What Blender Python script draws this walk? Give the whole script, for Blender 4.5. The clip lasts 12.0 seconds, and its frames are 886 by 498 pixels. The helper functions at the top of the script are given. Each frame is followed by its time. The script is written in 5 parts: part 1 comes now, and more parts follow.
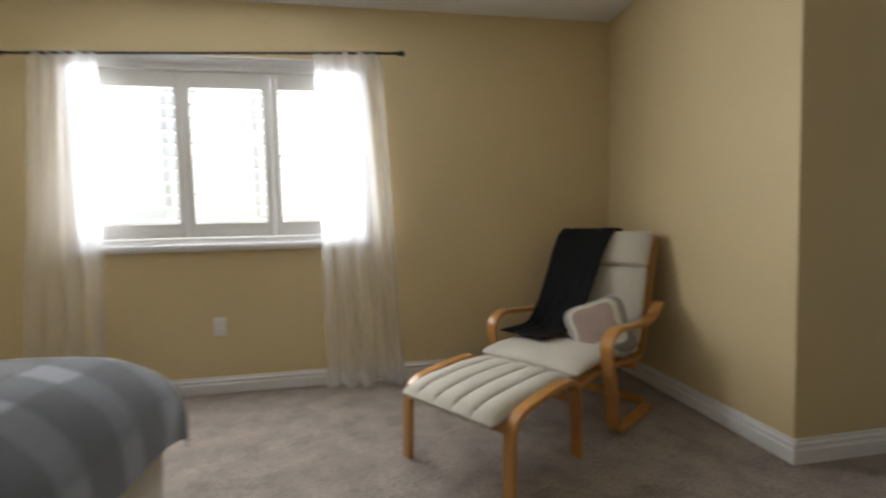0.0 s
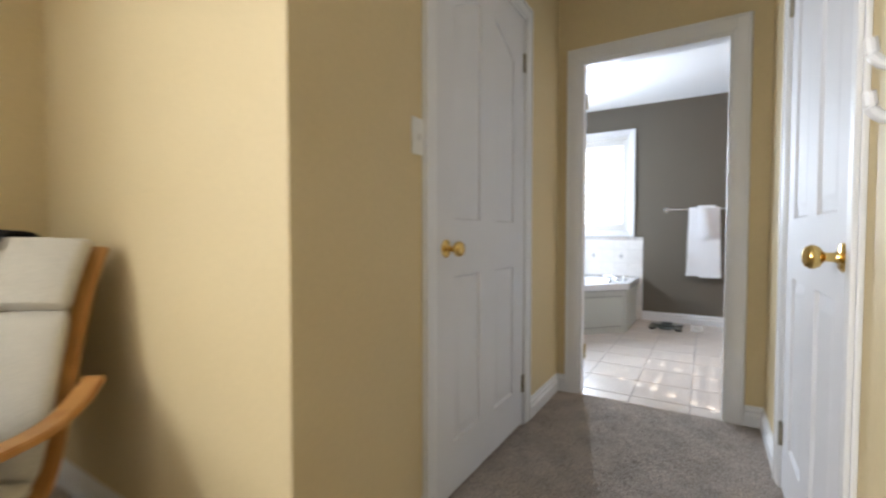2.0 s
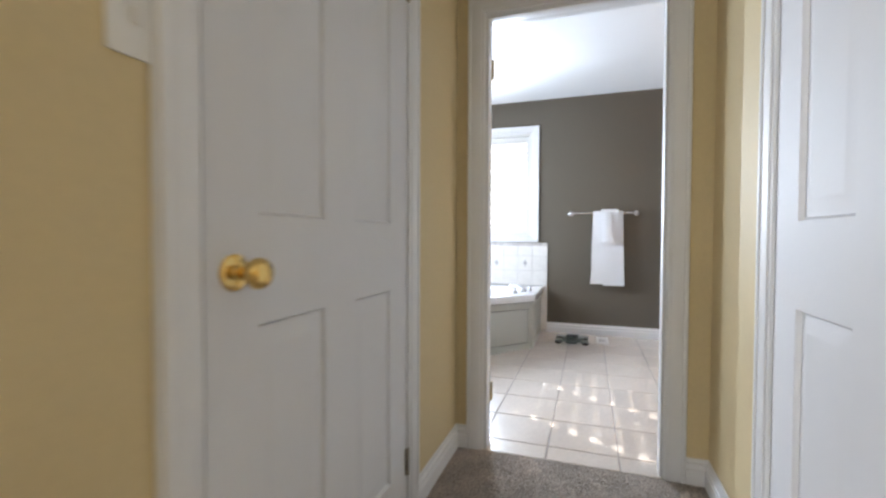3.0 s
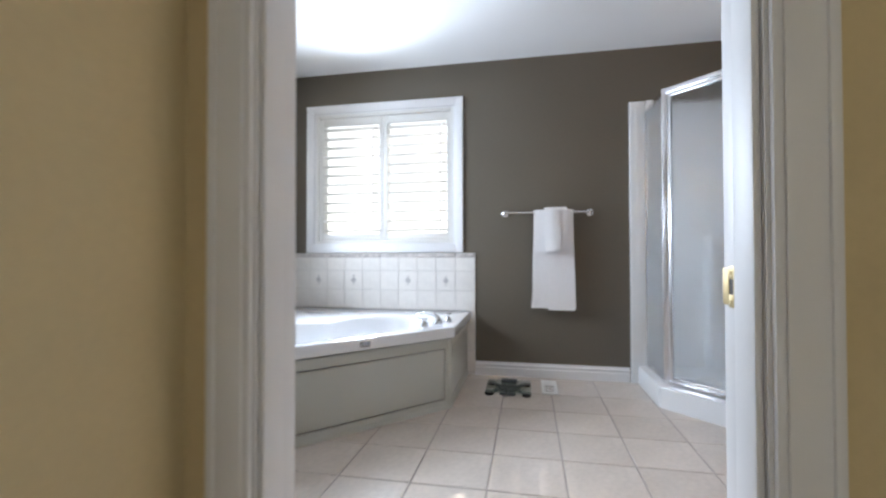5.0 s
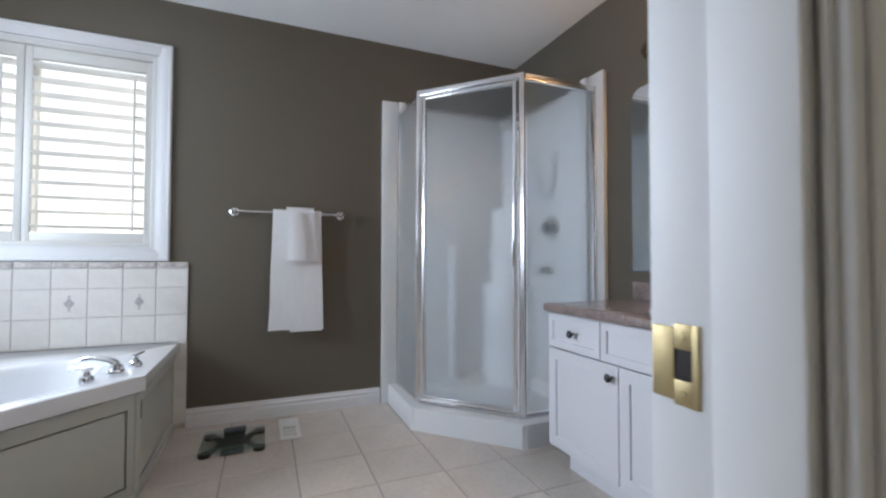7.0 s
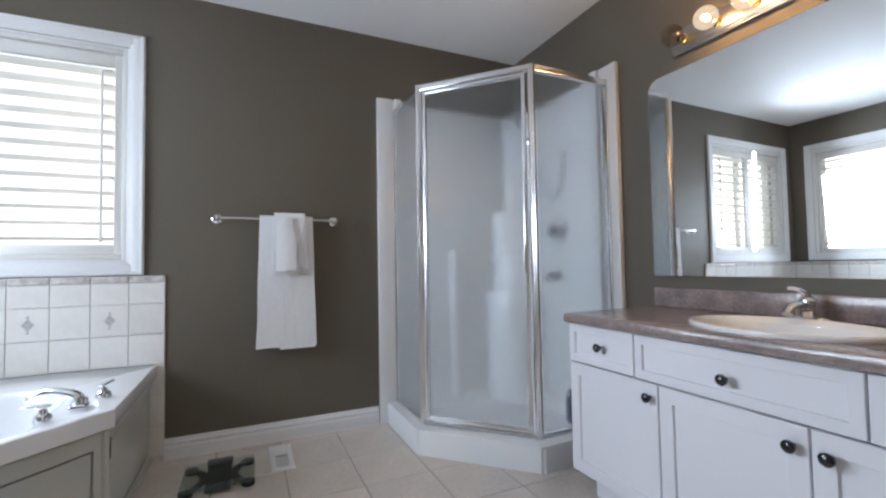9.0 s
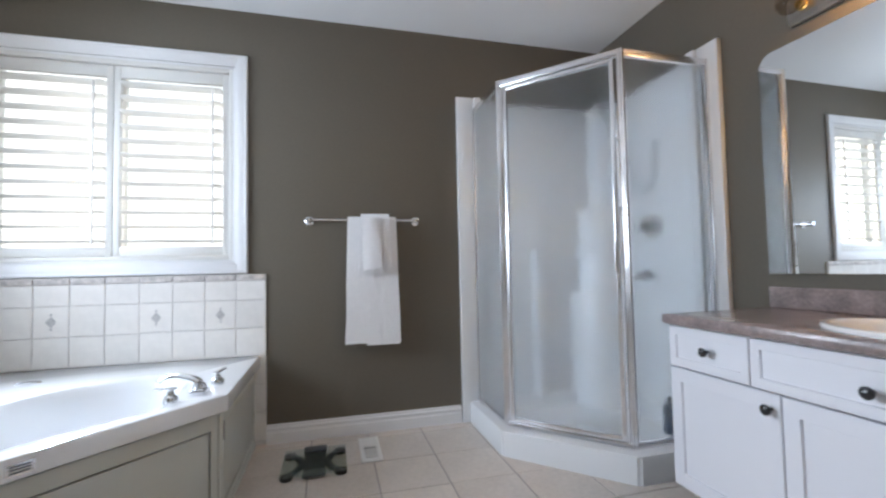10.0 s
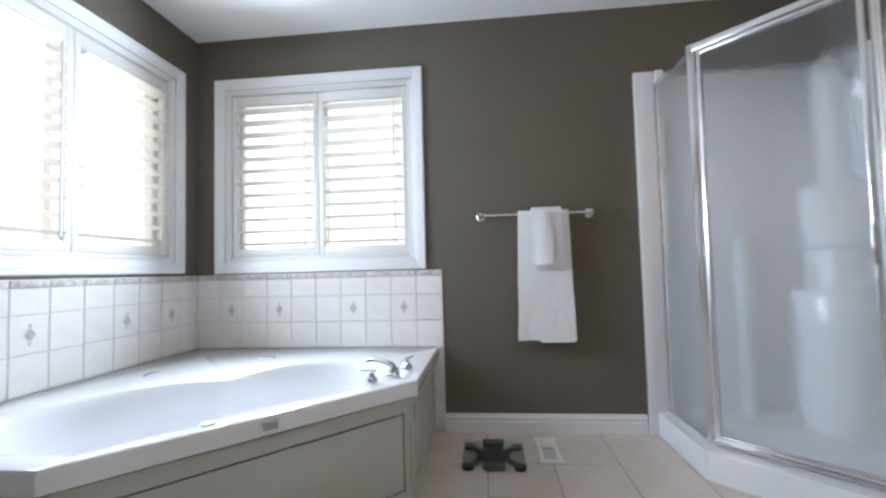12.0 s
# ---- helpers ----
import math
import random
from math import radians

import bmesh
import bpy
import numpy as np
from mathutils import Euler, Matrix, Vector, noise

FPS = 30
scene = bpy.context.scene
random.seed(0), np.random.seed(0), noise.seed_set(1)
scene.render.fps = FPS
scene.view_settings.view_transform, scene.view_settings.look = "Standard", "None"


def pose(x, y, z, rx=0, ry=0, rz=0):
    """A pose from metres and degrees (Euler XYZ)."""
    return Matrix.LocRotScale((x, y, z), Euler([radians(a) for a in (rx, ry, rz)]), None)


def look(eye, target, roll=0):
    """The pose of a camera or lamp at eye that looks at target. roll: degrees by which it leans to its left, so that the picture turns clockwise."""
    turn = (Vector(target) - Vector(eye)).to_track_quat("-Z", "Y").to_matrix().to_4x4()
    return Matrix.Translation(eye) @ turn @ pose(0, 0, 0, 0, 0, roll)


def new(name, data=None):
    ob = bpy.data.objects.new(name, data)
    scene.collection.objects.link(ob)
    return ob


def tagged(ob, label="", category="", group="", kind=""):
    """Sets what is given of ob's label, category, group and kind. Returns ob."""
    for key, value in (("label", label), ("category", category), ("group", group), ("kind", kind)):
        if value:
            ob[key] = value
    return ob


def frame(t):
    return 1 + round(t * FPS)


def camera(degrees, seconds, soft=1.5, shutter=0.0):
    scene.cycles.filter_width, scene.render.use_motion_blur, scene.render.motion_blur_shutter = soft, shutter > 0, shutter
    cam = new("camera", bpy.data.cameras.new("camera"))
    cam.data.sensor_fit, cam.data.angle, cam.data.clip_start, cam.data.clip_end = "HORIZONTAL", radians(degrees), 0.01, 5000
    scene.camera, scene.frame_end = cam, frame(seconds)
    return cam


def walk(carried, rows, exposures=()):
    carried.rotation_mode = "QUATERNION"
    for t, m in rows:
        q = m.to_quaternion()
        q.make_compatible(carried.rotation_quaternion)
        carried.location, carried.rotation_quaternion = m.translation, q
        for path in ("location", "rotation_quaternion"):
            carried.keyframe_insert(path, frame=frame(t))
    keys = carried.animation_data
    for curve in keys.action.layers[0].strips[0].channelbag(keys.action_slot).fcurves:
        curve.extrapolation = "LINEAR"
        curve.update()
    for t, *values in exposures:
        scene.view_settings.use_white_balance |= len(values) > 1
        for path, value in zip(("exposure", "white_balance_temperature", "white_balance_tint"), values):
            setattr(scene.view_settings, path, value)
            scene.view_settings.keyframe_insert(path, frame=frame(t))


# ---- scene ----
cam = camera(91.5, 12.0, soft=2.3, shutter=0.5)
PATH = [
    (0, (0.045, 0.243, 1.034), (0.376, 2.212, 0.922), -1.4),
    (0.5, (0.256, 0.449, 1.005), (0.994, 2.305, 0.906), -1.1),
    (1, (0.509, 0.621, 1.001), (1.666, 2.249, 0.9), -0.9),
    (1.5, (0.803, 0.801, 0.972), (2.284, 2.143, 0.893), -0.4),
    (2, (1.123, 0.942, 0.977), (2.829, 1.984, 0.908), -0.0),
    (2.5, (1.469, 1.054, 0.978), (3.3, 1.857, 0.919), 0.1),
    (3, (1.839, 1.144, 0.987), (3.733, 1.784, 0.936), 0.2),
    (5, (3.145, 1.156, 0.92), (5.107, 1.54, 0.951), -0.1),
    (5.5, (3.3, 1.153, 0.923), (5.298, 1.243, 0.96), -0.1),
    (6, (3.44, 1.123, 0.929), (5.423, 0.869, 0.971), -0.0),
    (6.5, (3.538, 1.124, 0.95), (5.463, 0.582, 0.993), 0.0),
    (7, (3.642, 1.152, 0.953), (5.49, 0.388, 1.006), 0.1),
    (9, (3.861, 1.171, 0.967), (5.681, 0.344, 1.043), -1.0),
    (9.5, (3.874, 1.196, 0.962), (5.753, 0.516, 1.045), -1.1),
    (10, (3.894, 1.204, 0.954), (5.827, 0.7, 1.041), -1.2),
    (10.5, (3.907, 1.214, 0.944), (5.875, 0.873, 1.043), -1.2),
    (11, (3.917, 1.223, 0.936), (5.907, 1.058, 1.038), -1.3),
    (11.5, (3.935, 1.254, 0.931), (5.932, 1.275, 1.032), -1.4),
    (12, (3.953, 1.292, 0.934), (5.941, 1.492, 1.033), -1.5),
]
EXPOSURE = [(0.0, 0.35), (0.5, 0.5), (1.0, 1.0), (1.5, 1.42), (2.5, 1.6), (3.2, 1.6), (5.0, 1.2), (7.0, 0.8), (9.0, 0.85), (9.5, 1.05), (12.0, 1.0)]
walk(cam, [(t, look(eye, target, roll)) for t, eye, target, roll in PATH], EXPOSURE)
P_BED, P_LEFT, P_FAR = 41.0, 12.5, 18.0
C_YELLOW, C_BROWN, C_CARPET, C_FTILE = (0.65, 0.53, 0.31), (0.136, 0.117, 0.091), (0.43, 0.365, 0.31), (0.66, 0.59, 0.525)

# ---- light ----
world = bpy.data.worlds.new("world")
scene.world = world
world.use_nodes = True
_wn = world.node_tree.nodes
_sky = _wn.new("ShaderNodeTexSky")
_sky.sky_type = "NISHITA"
_sky.sun_disc = False
SUN_EL, SUN_AZ = radians(32.5), math.atan2(0.482, 0.876)   # clockwise from +y
_sky.dust_density, _sky.air_density = 4.0, 0.8
_sky.sun_elevation, _sky.sun_rotation = SUN_EL, SUN_AZ
_haze = _wn.new("ShaderNodeMix")          # thin white cloud over the blue
_haze.data_type = "RGBA"
_haze.inputs[0].default_value = 0.55
_haze.inputs[7].default_value = (13.0, 13.1, 13.4, 1)
world.node_tree.links.new(_sky.outputs[0], _haze.inputs[6])
world.node_tree.links.new(_haze.outputs[2], _wn["Background"].inputs[0])
_wn["Background"].inputs[1].default_value = 0.10


def lamp(name, kind, m, energy, colour=(1, 1, 1), **kw):
    data = bpy.data.lights.new(name, kind)
    data.energy, data.color = energy, colour
    if kind == "SUN":
        data.angle = radians(0.5)
    if kind == "AREA":
        data.shape, data.size, data.size_y, data.spread = "RECTANGLE", kw["w"], kw["h"], radians(kw.get("spread", 180))
    if kind == "POINT":
        data.shadow_soft_size = kw["r"]
    ob = new(name, data)
    ob.matrix_world = m
    return ob


_s = Vector((math.sin(SUN_AZ) * math.cos(SUN_EL), math.cos(SUN_AZ) * math.cos(SUN_EL), math.sin(SUN_EL)))
lamp("sun", "SUN", look(_s * 50, (0, 0, 0)), 5.0, (1.0, 0.95, 0.88))
SKY, SKY_BATH = (0.92, 0.95, 1.0), (0.70, 0.82, 1.0)
# sky light in the three window openings, before and behind the bedroom's louvres
lamp("sky_light_bedroom", "AREA", look((-0.81, 3.11, 1.5), (-0.81, 0, 1.3)), P_BED, SKY, w=1.62, h=0.98)
lamp("sky_glow_bedroom", "AREA", look((-0.81, 3.235, 1.5), (-0.81, 0, 1.5)), P_BED * 0.45, SKY, w=1.55, h=1.0)
lamp("sky_light_tub_side", "AREA", look((5.69, 3.06, 1.45), (5.69, 0, 1.15)), P_LEFT, SKY_BATH, w=1.0, h=0.75, spread=130)
lamp("sky_light_tub_end", "AREA", look((6.455, 2.315, 1.56), (3, 2.315, 1.45)), P_FAR, SKY_BATH, w=0.05, h=1.0, spread=140)


# ---- materials ----
def mat(name, base, rough=0.5, metal=0.0, spec=0.5, grain=None, blotch=None, bump=None, coat=0.0, sheen=0.0):
    """grain, blotch: (scale, strength) of fine and broad colour change; bump: list of (scale, height)."""
    m = bpy.data.materials.new(name)
    m.use_nodes = True
    nt = m.node_tree
    b = nt.nodes["Principled BSDF"]
    b.inputs["Roughness"].default_value, b.inputs["Metallic"].default_value = rough, metal
    b.inputs["Specular IOR Level"].default_value = spec
    b.inputs["Coat Weight"].default_value = coat
    b.inputs["Sheen Weight"].default_value = sheen
    b.inputs["Base Color"].default_value = (*base, 1)
    tc = nt.nodes.new("ShaderNodeTexCoord")
    last = None
    for spec_ in (blotch, grain):
        if not spec_:
            continue
        n = nt.nodes.new("ShaderNodeTexNoise")
        n.inputs["Scale"].default_value, n.inputs["Detail"].default_value = spec_[0], 4
        nt.links.new(tc.outputs["Object"], n.inputs["Vector"])
        r = nt.nodes.new("ShaderNodeMapRange")
        r.inputs[1].default_value, r.inputs[2].default_value = 0.3, 0.7
        r.inputs[3].default_value, r.inputs[4].default_value = 1 - spec_[1], 1 + spec_[1]
        nt.links.new(n.outputs["Fac"], r.inputs[0])
        mx = nt.nodes.new("ShaderNodeVectorMath")
        mx.operation = "SCALE"
        if last is None:
            mx.inputs[0].default_value = base
        else:
            nt.links.new(last, mx.inputs[0])
        nt.links.new(r.outputs[0], mx.inputs["Scale"])
        last = mx.outputs[0]
    if last is not None:
        nt.links.new(last, b.inputs["Base Color"])
    prev = None
    for sc, h in bump or ():
        n = nt.nodes.new("ShaderNodeTexNoise")
        n.inputs["Scale"].default_value, n.inputs["Detail"].default_value = sc, 3
        nt.links.new(tc.outputs["Object"], n.inputs["Vector"])
        bp = nt.nodes.new("ShaderNodeBump")
        bp.inputs["Strength"].default_value, bp.inputs["Distance"].default_value = 1.0, h
        nt.links.new(n.outputs["Fac"], bp.inputs["Height"])
        if prev:
            nt.links.new(prev, bp.inputs["Normal"])
        prev = bp.outputs[0]
    if prev:
        nt.links.new(prev, b.inputs["Normal"])
    return m


def wood(name, light, dark, scale=18.0, stretch=(1, 1, 0.08), rough=0.35):
    m = mat(name, light, rough, coat=0.2)
    nt = m.node_tree
    tc = nt.nodes.new("ShaderNodeTexCoord")
    mp = nt.nodes.new("ShaderNodeMapping")
    mp.inputs["Scale"].default_value = stretch
    n = nt.nodes.new("ShaderNodeTexNoise")
    n.inputs["Scale"].default_value, n.inputs["Detail"].default_value = scale, 6
    r = nt.nodes.new("ShaderNodeValToRGB")
    r.color_ramp.elements[0].position, r.color_ramp.elements[1].position = 0.3, 0.7
    r.color_ramp.elements[0].color, r.color_ramp.elements[1].color = (*dark, 1), (*light, 1)
    nt.links.new(tc.outputs["Object"], mp.inputs[0])
    nt.links.new(mp.outputs[0], n.inputs["Vector"])
    nt.links.new(n.outputs["Fac"], r.inputs[0])
    nt.links.new(r.outputs[0], nt.nodes["Principled BSDF"].inputs["Base Color"])
    return m


def varied(m, amount):
    """Each piece a little lighter or darker than its neighbours."""
    nt = m.node_tree
    b = nt.nodes["Principled BSDF"]
    src = b.inputs["Base Color"].links[0].from_socket
    oi = nt.nodes.new("ShaderNodeObjectInfo")
    r = nt.nodes.new("ShaderNodeMapRange")
    r.inputs[3].default_value, r.inputs[4].default_value = 1 - amount, 1 + amount
    mx = nt.nodes.new("ShaderNodeVectorMath")
    mx.operation = "SCALE"
    nt.links.new(oi.outputs["Random"], r.inputs[0])
    nt.links.new(src, mx.inputs[0])
    nt.links.new(r.outputs[0], mx.inputs["Scale"])
    nt.links.new(mx.outputs[0], b.inputs["Base Color"])
    return m


def glass_mat(name, rough, tint, bump_scale=0, bump_h=0.0, ior=1.45):
    m = bpy.data.materials.new(name)
    m.use_nodes = True
    nt = m.node_tree
    b = nt.nodes["Principled BSDF"]
    b.inputs["Base Color"].default_value = (*tint, 1)
    b.inputs["Transmission Weight"].default_value = 1
    b.inputs["Roughness"].default_value = rough
    b.inputs["IOR"].default_value = ior
    if bump_scale:
        n = nt.nodes.new("ShaderNodeTexNoise")
        n.inputs["Scale"].default_value = bump_scale
        tc = nt.nodes.new("ShaderNodeTexCoord")
        bp = nt.nodes.new("ShaderNodeBump")
        bp.inputs["Distance"].default_value = bump_h
        nt.links.new(tc.outputs["Object"], n.inputs["Vector"])
        nt.links.new(n.outputs["Fac"], bp.inputs["Height"])
        nt.links.new(bp.outputs[0], b.inputs["Normal"])
    return m


def thin_glass(name, tint, gloss_rough=0.02):
    """Clear sheet glass: see-through, with a reflection that grows at a slant."""
    m = bpy.data.materials.new(name)
    m.use_nodes = True
    nt = m.node_tree
    nt.nodes.remove(nt.nodes["Principled BSDF"])
    tr, gl, mx, lw, pw, sc = (nt.nodes.new("ShaderNode" + k) for k in ("BsdfTransparent", "BsdfGlossy", "MixShader", "LayerWeight", "Math", "Math"))
    tr.inputs[0].default_value = (*tint, 1)
    gl.inputs["Roughness"].default_value = gloss_rough
    pw.operation, sc.operation = "POWER", "MULTIPLY_ADD"
    pw.inputs[1].default_value, sc.inputs[1].default_value, sc.inputs[2].default_value = 4.0, 0.6, 0.03
    lw.inputs["Blend"].default_value = 0.5
    nt.links.new(lw.outputs["Facing"], pw.inputs[0])
    nt.links.new(pw.outputs[0], sc.inputs[0])
    nt.links.new(sc.outputs[0], mx.inputs[0])
    nt.links.new(tr.outputs[0], mx.inputs[1])
    nt.links.new(gl.outputs[0], mx.inputs[2])
    nt.links.new(mx.outputs[0], nt.nodes["Material Output"].inputs[0])
    return m


def lit_globe(name):
    """Thin bulb glass, filled with the filament's warm light."""
    m = thin_glass(name, (0.98, 0.93, 0.86))
    nt = m.node_tree
    mx, em = nt.nodes.new("ShaderNodeMixShader"), nt.nodes.new("ShaderNodeEmission")
    em.inputs[0].default_value, em.inputs[1].default_value = (1.0, 0.8, 0.6, 1), 0.8
    mx.inputs[0].default_value = 0.3
    out = nt.nodes["Material Output"]
    nt.links.new(out.inputs[0].links[0].from_socket, mx.inputs[1])
    nt.links.new(em.outputs[0], mx.inputs[2])
    nt.links.new(mx.outputs[0], out.inputs[0])
    return m


def milky(m, share, colour):
    """Adds a share of scattering to an obscure glass."""
    nt = m.node_tree
    out, b = nt.nodes["Material Output"], nt.nodes["Principled BSDF"]
    tl, mx = nt.nodes.new("ShaderNodeBsdfTranslucent"), nt.nodes.new("ShaderNodeMixShader")
    tl.inputs[0].default_value = (*colour, 1)
    mx.inputs[0].default_value = share
    nt.links.new(b.outputs[0], mx.inputs[1])
    nt.links.new(tl.outputs[0], mx.inputs[2])
    nt.links.new(mx.outputs[0], out.inputs[0])
    return m


def sheer_mat(name):
    m = bpy.data.materials.new(name)
    m.use_nodes = True
    nt = m.node_tree
    nt.nodes.remove(nt.nodes["Principled BSDF"])
    out = nt.nodes["Material Output"]
    d, tl, tr = (nt.nodes.new("ShaderNodeBsdf" + k) for k in ("Diffuse", "Translucent", "Transparent"))
    d.inputs[0].default_value = tl.inputs[0].default_value = (0.96, 0.96, 0.96, 1)
    a, b = nt.nodes.new("ShaderNodeMixShader"), nt.nodes.new("ShaderNodeMixShader")
    a.inputs[0].default_value = 0.6
    b.inputs[0].default_value = 0.40
    nt.links.new(d.outputs[0], a.inputs[1])
    nt.links.new(tl.outputs[0], a.inputs[2])
    nt.links.new(tr.outputs[0], b.inputs[1])
    nt.links.new(a.outputs[0], b.inputs[2])
    nt.links.new(b.outputs[0], out.inputs[0])
    return m


def glow(name, colour, strength):
    m = bpy.data.materials.new(name)
    m.use_nodes = True
    b = m.node_tree.nodes["Principled BSDF"]
    b.inputs["Base Color"].default_value = (0.9, 0.85, 0.75, 1)
    b.inputs["Emission Color"].default_value = (*colour, 1)
    b.inputs["Emission Strength"].default_value = strength
    b.inputs["Roughness"].default_value = 0.1
    return m


YELLOW = mat("yellow_wall_paint", C_YELLOW, 0.6, spec=0.3, blotch=(1.3, 0.03), grain=(60, 0.02), bump=[(220, 0.0004)])
BROWN = mat("taupe_wall_paint", C_BROWN, 0.5, spec=0.35, blotch=(1.1, 0.04), grain=(60, 0.03), bump=[(220, 0.0004)])
CEIL = mat("white_ceiling_paint", (0.82, 0.82, 0.82), 0.8, blotch=(1, 0.02), bump=[(140, 0.0015)])
TRIM = mat("white_trim_paint", (0.78, 0.78, 0.785), 0.45, spec=0.35, blotch=(3, 0.02), bump=[(90, 0.0002)])
DOORP = mat("white_door_paint", (0.72, 0.72, 0.735), 0.58, spec=0.3, blotch=(2, 0.02), bump=[(70, 0.0004)])
SHUT = mat("shutter_paint", (0.72, 0.71, 0.68), 0.35, blotch=(3, 0.02))
CARPET = mat("carpet_pile", C_CARPET, 0.95, spec=0.1, blotch=(7, 0.2), grain=(110, 0.4), bump=[(14, 0.03), (60, 0.02), (190, 0.012)], sheen=0.2)
GRASS = mat("pale_ground", (0.15, 0.16, 0.165), 0.9, blotch=(0.5, 0.1), grain=(20, 0.15))
FTILE = varied(mat("floor_tile_glaze", C_FTILE, 0.24, blotch=(6, 0.05), grain=(45, 0.05), bump=[(18, 0.0006)]), 0.04)
GROUT = mat("floor_grout", (0.36, 0.32, 0.29), 0.85, blotch=(8, 0.12), grain=(90, 0.15))
WTILE = varied(mat("wall_tile_glaze", (0.76, 0.73, 0.69), 0.14, blotch=(5, 0.04), grain=(30, 0.03), bump=[(12, 0.0004)]), 0.025)
WGROUT = mat("wall_grout", (0.64, 0.61, 0.58), 0.8, grain=(80, 0.1))
BORDER = mat("relief_border_tile", (0.52, 0.48, 0.45), 0.3, grain=(40, 0.3), bump=[(55, 0.006)])
DIAMOND = mat("printed_tile_motif", (0.43, 0.41, 0.40), 0.3, grain=(70, 0.25))
ACRYLIC = mat("white_acrylic", (0.83, 0.84, 0.85), 0.1, coat=0.3, blotch=(2, 0.01))
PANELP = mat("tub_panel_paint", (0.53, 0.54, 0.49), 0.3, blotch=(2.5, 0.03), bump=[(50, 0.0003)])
# dark colour that paints shade into the tub panels' gaps
PANELG = mat("tub_panel_gap_shade", (0.16, 0.16, 0.15), 0.7, grain=(40, 0.1))
CHROME = mat("chrome", (0.82, 0.83, 0.85), 0.09, metal=1.0)
ALU = mat("bright_aluminium", (0.78, 0.78, 0.79), 0.26, metal=1.0, grain=(30, 0.04))
NICKEL = mat("satin_nickel", (0.5, 0.47, 0.44), 0.34, metal=1.0, grain=(30, 0.05))
BRASS = mat("polished_brass", (0.78, 0.55, 0.2), 0.16, metal=1.0, grain=(20, 0.06))
BRASSD = mat("brass_plate", (0.5, 0.4, 0.22), 0.5, metal=1.0, grain=(40, 0.1))
HINGE = mat("tarnished_hinge", (0.34, 0.31, 0.25), 0.45, metal=0.8, grain=(60, 0.2))
DARKM = mat("dark_rod_metal", (0.035, 0.03, 0.03), 0.4, metal=0.6, grain=(30, 0.2))
BLACKK = mat("black_ceramic_knob", (0.012, 0.012, 0.016), 0.12, coat=0.5)
CABINET = mat("white_cabinet_laminate", (0.79, 0.79, 0.83), 0.35, blotch=(3, 0.015))
COUNTER = mat("mauve_stone_laminate", (0.27, 0.215, 0.205), 0.2, blotch=(14, 0.22), grain=(75, 0.18), coat=0.2)
PORCELAIN = mat("porcelain", (0.86, 0.84, 0.82), 0.06, coat=0.5)
MIRROR = mat("mirror_silver", (0.9, 0.92, 0.92), 0.01, metal=1.0)
TOWEL = mat("white_terry", (0.87, 0.87, 0.88), 0.95, sheen=0.5, grain=(260, 0.08), bump=[(320, 0.004)])
PINE = wood("honey_birch_veneer", (0.56, 0.29, 0.09), (0.42, 0.19, 0.05))
CREAM = mat("cream_cotton", (0.58, 0.545, 0.46), 0.9, sheen=0.3, blotch=(6, 0.05), grain=(240, 0.12), bump=[(300, 0.002)])
CHAR = mat("charcoal_throw", (0.011, 0.012, 0.013), 0.95, spec=0.2, blotch=(7, 0.2), grain=(220, 0.3), bump=[(180, 0.003)])
SEAM = mat("seam_thread", (0.3, 0.27, 0.21), 0.9, grain=(200, 0.1))
PINKC = mat("dusty_pink_knit", (0.34, 0.25, 0.21), 0.9, sheen=0.2, grain=(180, 0.15), bump=[(220, 0.002)])
GREYC = mat("grey_knit", (0.3, 0.29, 0.29), 0.9, sheen=0.2, grain=(180, 0.15), bump=[(220, 0.002)])
PLAST = mat("white_plastic", (0.78, 0.77, 0.74), 0.35, grain=(40, 0.02))
DARKP = mat("charcoal_plastic", (0.05, 0.06, 0.065), 0.4, grain=(50, 0.1))
RUBBER = mat("black_rubber", (0.02, 0.02, 0.02), 0.7, grain=(50, 0.1))
OLIVEB = mat("amber_bottle", (0.25, 0.12, 0.06), 0.25, grain=(30, 0.1))
BLUEB = mat("dark_blue_bottle", (0.03, 0.05, 0.09), 0.25, grain=(30, 0.1))
PANE = thin_glass("window_glass", (0.96, 0.98, 0.97))
FROST = milky(glass_mat("obscure_shower_glass", 0.15, (0.84, 0.87, 0.88), 75, 0.004, ior=1.14), 0.15, (0.62, 0.66, 0.68))
CLEAR = thin_glass("clear_glass", (0.86, 0.91, 0.89))
FILAMENT = glow("glowing_filament", (1.0, 0.6, 0.26), 150.0)
BULB_OFF = thin_glass("clear_bulb_glass", (0.74, 0.68, 0.61), 0.05)
BULB_ON = lit_globe("lit_globe_glass")
SHEER = sheer_mat("sheer_voile")


